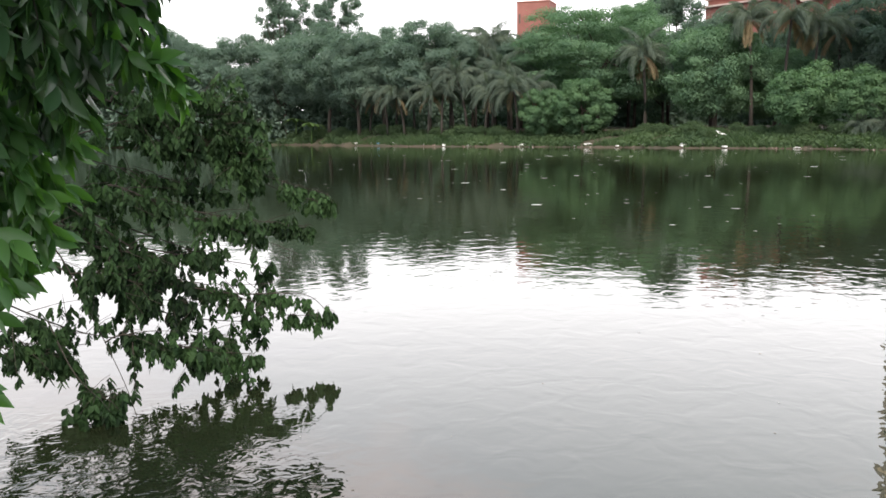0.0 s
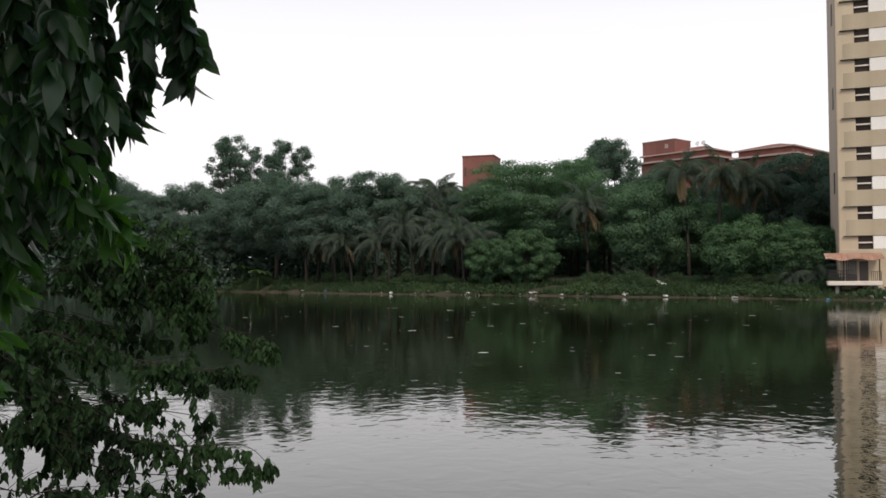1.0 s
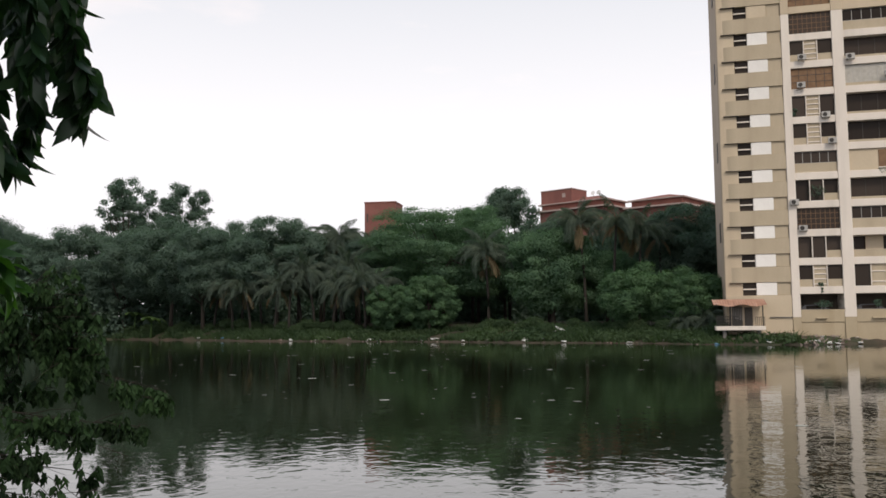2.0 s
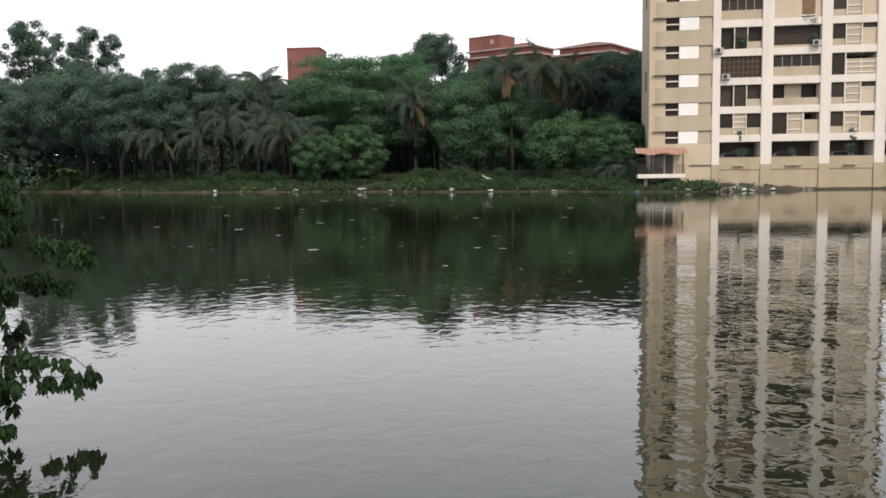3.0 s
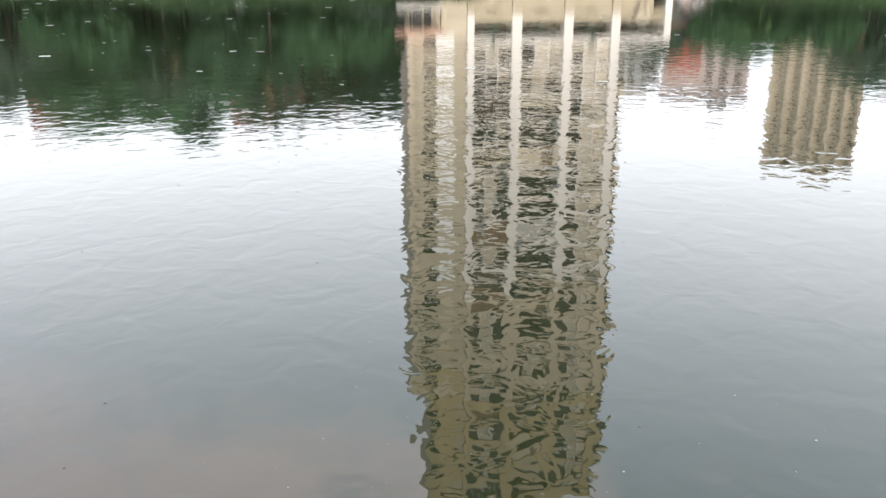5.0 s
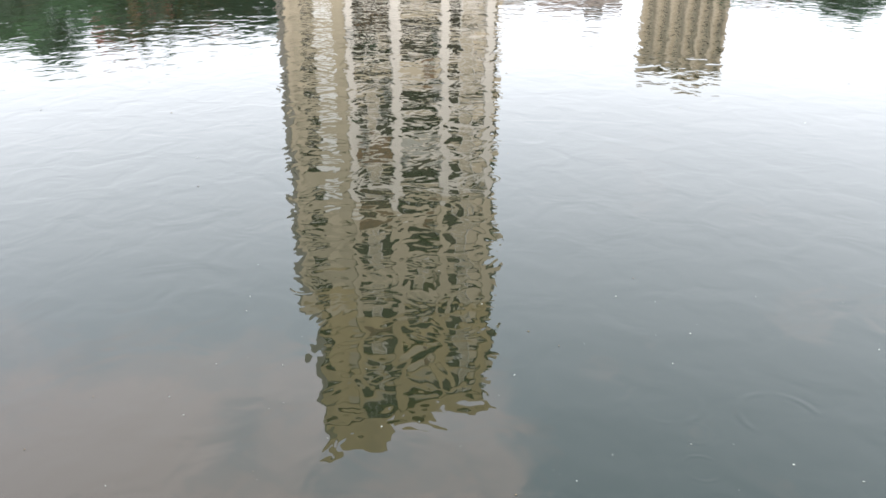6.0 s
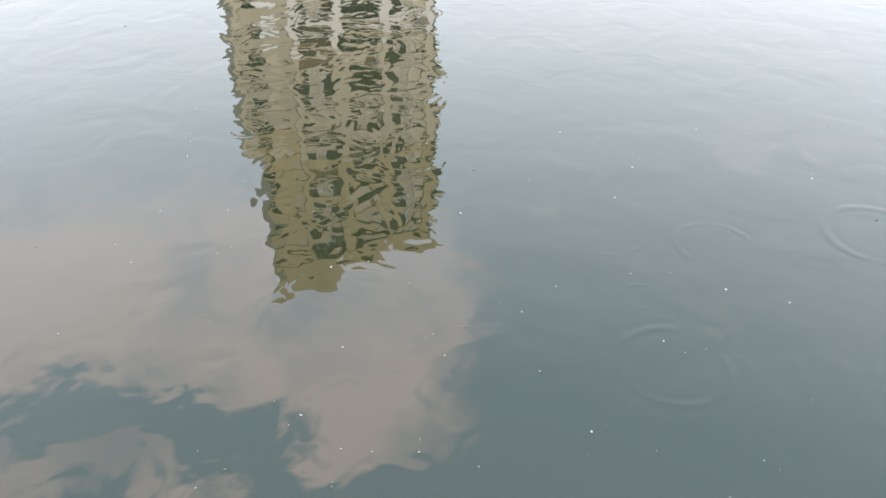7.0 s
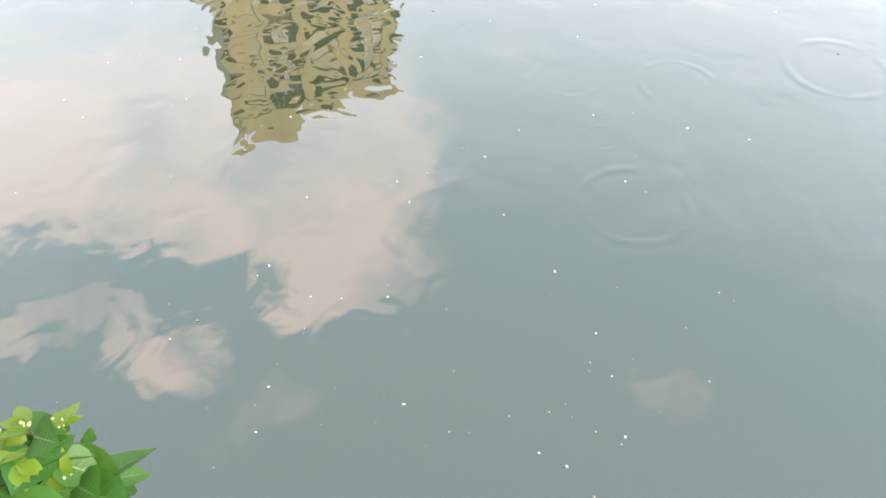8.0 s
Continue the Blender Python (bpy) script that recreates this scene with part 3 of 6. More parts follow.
def infill(kind, x0, x1, z0, z1):
    w = x1 - x0
    a, b = x0 + w * 0.32, x0 + w * 0.66
    y = 0.2
    if kind == "wsw":
        for p, q in ((x0, a), (b, x1)):
            parapet(tower, p, q, z0, 0.75, y)
            window(tower, p, q, z0 + 0.75, z1, y, 1)
        slat_panel(tower, a + 0.1, b - 0.1, z0, z1, y)
        for p in (a, b - 0.1):
            part("mullion", one_box(p, p + 0.1, 0.05, y + 0.1, z0, z1), WHITE, tower)
    elif kind == "dsd":
        for p, q in ((x0, a), (b, x1)):
            window(tower, p, q, z0, z1, y, 1)
        slat_panel(tower, a + 0.1, b - 0.1, z0, z1, y)
        for p in (a, b - 0.1):
            part("mullion", one_box(p, p + 0.1, 0.05, y + 0.1, z0, z1), WHITE, tower)
    elif kind == "ddd":
        # dark panes added behind the mullions in place of shade in the bay
        window(tower, x0, a, z0, z1, 0.5, 1)
        window(tower, b, x1, z0, z1, 0.5, 1)
        for p in (a, b - 0.1):
            part("mullion", one_box(p, p + 0.1, 0.05, y + 0.1, z0, z1), WHITE, tower)
        parapet(tower, b, x1, z0, 0.75, y)
        window(tower, a + 0.1, b - 0.1, z0, z1, y, 1)
    elif kind == "grille":
        window(tower, x0, x1, z0, z1, y, 9, 4, frame_mat=BROWN)
    elif kind == "brown":
        window(tower, x0, x1, z0, z1, y, 5, 3, glazing=BROWN, frame_mat=FRAME)
    elif kind == "strip":
        parapet(tower, x0, x1, z0, 1.0, y)
        window(tower, x0, x1, z0 + 1.0, z1, y, 5, 1, frame_mat=METAL)
    elif kind == "curtain":
        parapet(tower, x0, x1, z0, 0.35, y)
        window(tower, x0, x1, z0 + 0.35, z1, y, 6, 1, glazing=CURTAIN, frame_mat=METAL)
    elif kind == "open":
        parapet(tower, x0, x1, z0, 0.25, y)
        # added dark screen: its panes stand for the shade of the open balcony
        window(tower, x0, x1, z0, z1, 0.7, 3)
    elif kind == "open_low":
        parapet(tower, x0, x1, z0, 0.75, y)
        # dark panes set further back, likewise for the balcony's shade
        window(tower, x0, x1, z0, z1, 1.6, 3)
        part("screen", one_box(x0 + w * 0.3, x0 + w * 0.66, 1.2, 1.3, z0, z1), CREAM, tower)
    elif kind == "grid":
        window(tower, x0, a - 0.1, z0, z1, y, 1)
        slat_panel(tower, a, b, z0, z1, y, 2, 1)
        parapet(tower, b + 0.1, x1, z0, 1.45, y)
        part("mullion", one_box(b, b + 0.1, 0.05, y + 0.1, z0, z1), WHITE, tower)
    elif kind == "shutter":
        part("wall_panel", one_box(x0, x1, y, y + 0.12, z0, z1), CREAM, tower)
        part("shutter", one_box(x0 + w * 0.6, x0 + w * 0.86, y - 0.1, y - 0.002, z0 + 0.3, z1 - 0.15), BROWN, tower)
        part("shelf", one_box(x0 + w * 0.58, x0 + w * 0.88, y - 0.3, y - 0.002, z0 + 0.12, z0 + 0.24), WHITE, tower)
    elif kind == "side":
        p, q = x0 + w * 0.3, x0 + w * 0.65
        parapet(tower, x0, p, z0, 0.7, y)
        window(tower, x0, p, z0 + 0.7, z1, y, 1)
        for m in (p, q):
            part("mullion", one_box(m, m + 0.12, 0.05, y + 0.1, z0, z1), WHITE, tower)
        slat_panel(tower, p + 0.13, q - 0.01, z0, z1, y, 3, 0)
        part("wall_panel", one_box(q + 0.13, x1, y, y + 0.12, z0, z1 - 0.62), CREAM, tower)
        part("transom", one_box(q + 0.13, x1, y - 0.06, y + 0.12, z1 - 0.615, z1 - 0.5), WHITE, tower)
        window(tower, q + 0.13, x1, z1 - 0.495, z1, y, 1)
    elif kind == "side_dark":
        p = x0 + w * 0.3
        window(tower, x0, p, z0, z1, y, 1)
        part("mullion", one_box(p, p + 0.12, 0.05, y + 0.1, z0, z1), WHITE, tower)
        slat_panel(tower, p + 0.12, x1, z0, z1 - 0.6, y, 3, 2)


BAY1 = ["wsw", "ddd", "grille", "ddd", "strip", "wsw", "dsd", "brown", "wsw", "grille"]
BAY2 = ["grid", "open_low", "strip", "open", "shutter", "open", "open", "curtain", "open", "strip"]
BAY3 = ["side", "side", "side_dark", "side", "side", "side_dark", "side", "side", "side", "side_dark"]


UPPER = {"wsw": ["wsw", "strip", "shutter", "wsw", "brown", "dsd"], "grid": ["grid", "strip", "shutter", "curtain", "open_low", "open"], "side": ["side"]}


def build_tower():
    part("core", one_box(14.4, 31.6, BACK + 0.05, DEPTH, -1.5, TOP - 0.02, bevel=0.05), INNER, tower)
    part("side_block", one_box(7.75, 14.30, 0.55, 10.5, -1.5, 49.0, bevel=0.05), BROWNWALL, tower)
    part("upper_block", one_box(9.5, 14.30, 0.55, 10.3, 49.0, TOP, bevel=0.05), BROWNWALL, tower)
    part("corner_wall", one_box(7.8, 9.55, 0.18, 0.545, -1.5, 49.0, bevel=0.04), CREAM, tower)
    part("roof_head", one_box(10.2, 18.2, 0.3, 9.0, TOP + 0.26, 71.9, bevel=0.06), OCHRE, tower)
    part("roof_slab", one_box(14.2, 32.0, -0.15, DEPTH + 0.1, TOP - 0.4, TOP + 0.25, bevel=0.04), OCHRE, tower)
    part("roof_parapet", one_box(18.5, 31.9, -0.1, 0.15, TOP + 0.26, TOP + 1.1), OCHRE, tower)
    part("side_wall", one_box(31.1, 31.69, BACK - 0.2, DEPTH - 0.1, 5.8, TOP - 0.45), CREAM, tower)
    for x0, x1 in PILLARS:
        part("pillar", one_box(x0, x1, -0.08, BACK, 2.72, 35.1, bevel=0.03), WHITE, tower)
        part("middle_pillar", one_box(x0, x1, -0.08, BACK, 35.105, 50.1, bevel=0.03), CREAM, tower)
        part("upper_pillar", one_box(x0, x1, -0.08, BACK, 50.105, TOP - 0.45, bevel=0.03), OCHRE, tower)
        part("pier", one_box(x0, x1, -0.1, BACK, -1.5, 2.715, bevel=0.03), BASEWALL, tower)
    for k in range(FLOORS + 1):
        z = 5.13 + 3 * k
        for x0, x1 in BAYS:
            if k < FLOORS:
                part("floor_beam", one_box(x0 + 0.002, x1 - 0.002, 0.0, BACK, z, z + 0.76), WHITE if k < 10 else CREAM if k < 15 else OCHRE, tower)
    rng = random.Random(5)
    for k in range(1, FLOORS + 1):
        z0, z1 = 5.90 + 3 * (k - 1), 8.12 + 3 * (k - 1)
        for kinds, (x0, x1) in zip((BAY1, BAY2, BAY3), BAYS):
            kind = kinds[k - 1] if k <= 10 else rng.choice(UPPER[kinds[0]])
            infill(kind, x0 + 0.003, x1 - 0.003, z0 + 0.003, z1 - 0.003)
    # stack of small balconies on the side
    bal_floor = shared_box("side_balcony", CREAM, 31.71, 33.0, 1.0, 4.6, 0, 1.15, bevel=0.04)
    # solid dark block whose colour stands for the shade over each balcony
    bal_back = shared_box("balcony_recess", FRAME, 31.71, 32.5, 1.4, 4.3, 1.16, 2.98)
    for k in range(2, FLOORS):
        sb = linked("side_balcony", bal_floor, tower, (0, 0, 5.13 + 3 * k))
        linked("balcony_recess", bal_back, sb)
    # stair side: spandrels with rounded ends, window strip, white panel
    def spandrel(paint):
        bm = bmesh.new()
        prof = [(14.34, 0.54), (14.34, -0.02), (9.4, -0.02)]
        for i in range(9):
            a = math.pi / 2 * i / 8
            prof.append((9.4 - 1.25 * math.sin(a), 0.55 - 0.57 * math.cos(a) - 0.0))
        lo = [bm.verts.new((x, y, 0.0)) for x, y in prof]
        hi = [bm.verts.new((x, y, 1.62)) for x, y in prof]
        for i in range(len(prof) - 1):
            bm.faces.new((lo[i], lo[i + 1], hi[i + 1], hi[i]))
        bm.faces.new(lo[::-1])
        bm.faces.new(hi)
        bmesh.ops.recalc_face_normals(bm, faces=bm.faces)
        me = bpy.data.meshes.new("spandrel")
        bm.to_mesh(me)
        bm.free()
        me.materials.append(paint)
        return me
    sp, upper_sp = spandrel(BEIGE), spandrel(OCHRE)
    short_sp = shared_box("spandrel", OCHRE, 9.5, 14.34, -0.02, 0.54, 0, 1.62)
    hood = shared_box("hood", FRAME, 8.2, 9.75, -0.12, 0.5, 0, 0.06)
    panel = shared_box("white_panel", PANEL, 10.92, 12.94, 0.05, 0.5, 0, 1.33)
    upper_panel, cream_panel = [shared_box("upper_panel", paint, 10.92, 12.94, 0.05, 0.5, 0, 1.33) for paint in (OCHRE, CREAM)]
    recess = shared_box("recess_wall", BEIGE, 12.96, 14.33, 0.16, 0.54, 0, 1.33)
    bar = shared_box("window_bar", WHITE, 9.57, 10.9, 0.16, 0.26, 0, 0.14)
    pane = shared_box("pane", PANE, 9.57, 10.9, 0.40, 0.44, 0, 1.33)
    for k in range(FLOORS):
        z = 5.06 + 3 * k
        linked("white_panel" if k < 10 else "upper_panel", panel if k < 10 else cream_panel if k < 15 else upper_panel, tower, (0, 0, z + 0.005))
        linked("recess_wall", recess, tower, (0, 0, z + 0.005))
        linked("window_bar", bar, tower, (0, 0, z + 0.58))
        linked("pane", pane, tower, (0, 0, z + 0.005))
        if z < 46:
            linked("spandrel", sp if k < 13 else upper_sp, tower, (0, 0, z + 1.36))
            linked("hood", hood, tower, (0, 0, z + 1.29))
        else:
            linked("spandrel", short_sp, tower, (0, 0, z + 1.36))
    part("lower_wall", one_box(7.8, 14.33, 0.0, 0.54, -1.5, 5.04), CREAM, tower)
    part("ledge", one_box(12.1, 14.35, -0.16, -0.003, 2.68, 2.78), GREYWALL, tower)
    for k in range(2, 14, 3):
        part("side_window", one_box(7.68, 7.745, 3.0, 4.1, 5 + 3 * k, 7.2 + 3 * k), FRAME, tower)
    # podium with parking behind a parapet, recessed panels and piers down to the water
    right = 37.55
    bays = BAYS + [(31.7, 36.75)]
    part("podium_pier", one_box(36.75, right, -0.08, 9.0, -1.5, 5.0, bevel=0.03), WHITE, tower)
    part("podium_slab", one_box(31.7, right, -0.1, 12.0, 5.002, 5.78, bevel=0.03), WHITE, tower)
    part("podium_side", one_box(36.9, right - 0.1, 9.0, 12.0, -1.5, 5.0), CREAM, tower)
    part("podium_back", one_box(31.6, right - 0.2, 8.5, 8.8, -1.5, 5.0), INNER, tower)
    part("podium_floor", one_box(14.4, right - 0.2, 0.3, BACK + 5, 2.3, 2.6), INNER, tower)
    for i, (x0, x1) in enumerate(bays):
        part("podium_parapet", one_box(x0 + 0.002, x1 - 0.002, -0.02, 0.2, 2.2, 3.5), BASEWALL, tower)
        part("podium_ledge", one_box(x0 + 1.4, x1 - 1.7, -0.3, -0.022, 2.55, 2.68), BASEWALL, tower)
        end = x1 - (1.35 if i == 3 else 0.0)
        part("podium_panel", one_box(x0 + 0.002, end - 0.002, 0.06, 0.3, -1.5, 2.19), BASEWALL, tower)
        part("algae_band", one_box(x0 + 0.004, end - 0.004, -0.05, 0.058, -1.0, 0.22 + 0.05 * (i % 2)), ALGAE, tower)
    part("podium_kerb", one_box(14.4, 35.3, -0.2, -0.105, -1.0, 0.2), ALGAE, tower)
    # terrace rail and the two posts on the podium roof
    rail = part("terrace_rail", one_box(32.0, right - 0.1, 0.05, 0.09, 6.75, 6.8), DARKMETAL, tower)
    for i in range(19):
        part("baluster", one_box(32.0 + 0.3 * i, 32.03 + 0.3 * i, 0.05, 0.08, 5.78, 6.74, bevel=0), DARKMETAL, rail)
    part("terrace_wall", one_box(31.7, 37.2, 5.0, 5.3, 5.785, 8.6), GREYWALL, tower)


build_tower()


def ac_master():
    a = thing("air_conditioner", "boxy outdoor air conditioner unit with round fan", "air conditioner", group="air conditioners on the tower")
    part("casing", one_box(-0.42, 0.42, -0.2, 0.12, 0, 0.6, bevel=0.03), METAL, a)
    vs, fs = tube([(-0.1, -0.225, 0.3), (-0.1, -0.2, 0.3)], [0.22, 0.23], 14)
    linked("fan_grille", np_mesh("fan_grille", vs, fs, DARKMETAL), a)
    for x in (-0.35, 0.31):
        part("bracket", one_box(x, x + 0.04, -0.3, 0.2, -0.05, -0.002, bevel=0), DARKMETAL, a)
    return a


def hanging_cloth():
    rng = random.Random(8)
    vs, fs, n = [], [], 9
    for i in range(n + 1):
        for j in range(n + 1):
            t = j / n
            u = 33.0 + 2.0 * (i / n) * (1 - 0.5 * t) + 0.7 * t
            vs.append((u, -0.28 - 0.12 * math.sin(i * 1.7) * (0.4 + t) + rng.uniform(-0.03, 0.03), 3.52 - (1.5 + 0.3 * math.sin(i * 0.9)) * t - 0.02 * i * t))
    for i in range(n):
        for j in range(n):
            a = i * (n + 1) + j
            fs.append((a, a + 1, a + n + 2, a + n + 1))
    me = np_mesh("hanging_cloth", vs, fs, CREAM, True)
    ob = new("hanging_cloth", me)
    ob.matrix_basis = pose(*spot(TOWER_AZ, TOWER_D), 0, 0, TOWER_YAW)
    ob.modifiers.new("thickness", "SOLIDIFY").thickness = 0.03
    tagged(ob, "beige cloth hanging over the podium parapet", "cloth")


hanging_cloth()
TOWER_M = pose(*spot(TOWER_AZ, TOWER_D), 0, 0, TOWER_YAW)
ac = ac_master()
AC_SPOTS = [(14.95, 0.0, 14.45), (15.7, 0.1, 11.7), (18.9, -0.02, 17.6 + 3.2), (24.7, -0.02, 14.9), (18.4, 0.05, 23.6), (24.9, 0.05, 20.95),
            (16.1, -0.02, 26.9), (16.3, -0.02, 29.9), (24.6, -0.05, 27.6), (21.0, -0.05, 29.6), (29.9, -0.1, 33.4), (24.6, -0.05, 38.6), (15.9, 0, 41.6),
            (28.2, -0.1, 44.6), (22.0, -0.1, 50.5), (17.6, -0.1, 53.6), (27.0, -0.1, 56.6)]
for i, (u, y, z) in enumerate(AC_SPOTS):
    m = TOWER_M @ pose(u, y - 0.3, z)
    if i == 0:
        ac.matrix_basis = m
    else:
        copy_thing(ac, m)


def potted_growth(u, z, seed, w, h, label):
    rng = np.random.default_rng(seed)
    t = thing("balcony_plant", label, "plant", group="plants on the tower")
    t.matrix_basis = TOWER_M @ pose(u, 0.1, z)
    cl = clump_set(rng, w, h, 0.1, 12, 0.8, small=0.22)
    linked("stems", np_mesh("stems", *join_shapes([tube([(0, 0, 0), (c[0] * 0.5, c[1] * 0.5, c[2] * 0.6), c[:3]], [0.03, 0.02, 0.01], 5) for c in cl[:6]]), TWIG), t)
    linked("foliage", crown_mesh("foliage", rng, cl, 260, 0.10, LEAF_DARK), t)


for i, (u, z, w, h) in enumerate([(17.3, 14.95, 2.2, 1.6), (24.2, 17.0, 1.8, 1.2), (24.6, 14.9, 1.2, 1.3), (17.3, 3.5, 2.0, 1.0), (17.2, 5.0, 0.6, 1.6), (22.6, 3.5, 1.2, 1.2),
                                  (28.4, 3.6, 1.4, 1.4), (28.6, 4.8, 1.0, 1.8), (15.3, 23.9, 0.9, 1.1), (33.0, 5.8, 1.6, 2.4), (35.0, 5.8, 1.8, 1.8), (31.9, 40, 0.9, 2.5), (32.0, 52, 1.0, 2.6), (32.0, 60, 0.9, 2.0), (31.9, 30, 0.8, 2.0)]):
    potted_growth(u, z, 40 + i, w, h, "green leafy plant growing over a tower balcony")


def parked_car(u, y, z, label, mat):
    c = thing("parked_car", label, "car", group="cars in the podium")
    c.matrix_basis = TOWER_M @ pose(u, y, z)
    bm = bmesh.new()
    prof = [(-2.0, 0.35), (-2.0, 0.8), (-1.4, 0.95), (-0.8, 1.42), (0.8, 1.45), (1.5, 0.98), (2.0, 0.85), (2.05, 0.35)]
    a = [bm.verts.new((x, -0.8, q)) for x, q in prof]
    b = [bm.verts.new((x, 0.8, q)) for x, q in prof]
    for i in range(len(prof)):
        j = (i + 1) % len(prof)
        bm.faces.new((a[i], a[j], b[j], b[i]))
    bm.faces.new(a[::-1])
    bm.faces.new(b)
    bmesh.ops.recalc_face_normals(bm, faces=bm.faces)
    bmesh.ops.bevel(bm, geom=bm.edges[:], offset=0.06, segments=2, affect="EDGES")
    part("body", bm, mat, c)
    part("side_glass", one_box(-0.7, 0.75, -0.815, 0.815, 0.98, 1.34), PANE, c)
    for x in (-1.25, 1.25):
        for y0 in (-0.82, 0.62):
            vs, fs = tube([(x, y0, 0.32), (x, y0 + 0.2, 0.32)], [0.32, 0.32], 14)
            linked("wheel", np_mesh("wheel", vs, fs, DARKMETAL), c)


for u in (16.6, 22.0, 27.8, 34.0):
    parked_car(u, 2.2, 2.6, "parked car in shade-darkened grey behind the podium parapet", CARPAINT)


def waterside_hut():
    h = thing("waterside_hut", "small hut with rusty corrugated roof on a white slab", "hut")
    h.matrix_basis = TOWER_M
    part("slab", one_box(6.5, 11.35, -2.6, -0.01, 1.42, 1.85, bevel=0.04), WHITE, h)
    for x in (7.2, 10.6):
        part("support", one_box(x, x + 0.35, -2.2, -1.8, -1.5, 1.415), GREYWALL, h)
    part("back_wall", one_box(8.2, 11.0, -0.9, -0.6, 1.855, 4.05), CREAM, h)
    # dark sheet on the wall stands for the shade inside the doorway
    part("doorway", one_box(9.5, 10.3, -0.96, -0.905, 1.86, 3.8), FRAME, h, "dark panel for the shaded doorway")
    part("side_post", one_box(7.9, 8.05, -2.3, -2.15, 1.855, 4.15), DARKMETAL, h)
    part("corner_post", one_box(11.1, 11.22, -2.3, -2.15, 1.855, 4.1), DARKMETAL, h)
    part("grille", pane_frame(8.1, 9.4, 2.5, 4.0, -1.05, 8, 1, 0.03, 0.03), METAL, h)
    # another dark sheet, for the shade in the hut's open side
    part("side_shade_panel", one_box(8.25, 9.3, -0.97, -0.905, 1.86, 3.9), FRAME, h, "dark panel for the shaded open side")
    for z in (2.15, 2.5):
        part("rail_bar", one_box(6.6, 8.9, -2.52, -2.48, z, z + 0.06, bevel=0), DARKMETAL, h)
    # corrugated roof
    vs, fs = [], []
    n = 60
    for i in range(n + 1):
        x = 6.3 + 5.2 * i / n
        z = 0.025 * math.sin(i * 2.1)
        sag = 0.10 * math.sin(i * 0.21 + 1)
        vs += [(x, -3.0 + 0.15 * math.sin(i * 0.9), 3.95 + z + sag), (x, -0.4, 4.62 + z)]
        vs += [(x, -3.0 + 0.15 * math.sin(i * 0.9), 3.99 + z + sag), (x, -0.4, 4.66 + z)]
    for i in range(n):
        a = 4 * i
        fs += [(a, a + 1, a + 5, a + 4), (a + 2, a + 6, a + 7, a + 3), (a, a + 4, a + 6, a + 2)]
    linked("corrugated_roof", np_mesh("corrugated_roof", vs, fs, RUST), h)
    r = part("railing", one_box(6.6, 8.9, -2.52, -2.48, 2.85, 2.9, bevel=0), DARKMETAL, h)
    for i in range(14):
        part("baluster", one_box(6.6 + 0.17 * i, 6.66 + 0.17 * i, -2.53, -2.47, 1.855, 2.845, bevel=0), DARKMETAL, r)
    r2 = part("railing", one_box(10.4, 11.3, -2.52, -2.48, 2.75, 2.8, bevel=0), DARKMETAL, h)
    for i in range(6):
        part("baluster", one_box(10.4 + 0.17 * i, 10.46 + 0.17 * i, -2.53, -2.47, 1.855, 2.745, bevel=0), DARKMETAL, r2)


waterside_hut()


# ---------------------------------------------------------------- far buildings
def facade_windows(parent, x0, x1, y, zs, step, w, h, mat=None):
    me = shared_box("window", mat or FRAME, -w / 2, w / 2, -0.06, 0.04, 0, h, bevel=0.02)
    pm = shared_box("pane", PANE, -w / 2 + 0.1, w / 2 - 0.1, -0.09, -0.065, 0.1, h - 0.1, bevel=0)
    n = int((x1 - x0) / step)
    for z in zs:
        for i in range(n):
            win = linked("window", me, parent, (x0 + step * (i + 0.5), y, z))
            linked("pane", pm, win)


def red_stair_tower():
    b = thing("brick_stair_tower", "plain red brick stair tower above the trees", "building", spot(-6.3, 190), -20)
    part("wall_block", one_box(-3.9, 3.2, -3, 4, -1, 28.8, bevel=0.05), BRICK, b)
    part("coping", one_box(-4.0, 3.3, -3.1, 4.1, 28.805, 29.1), TILE, b)
    part("slit_window", one_box(-3.4, -3.1, -3.05, -3.002, 24.5, 26.5), FRAME, b)


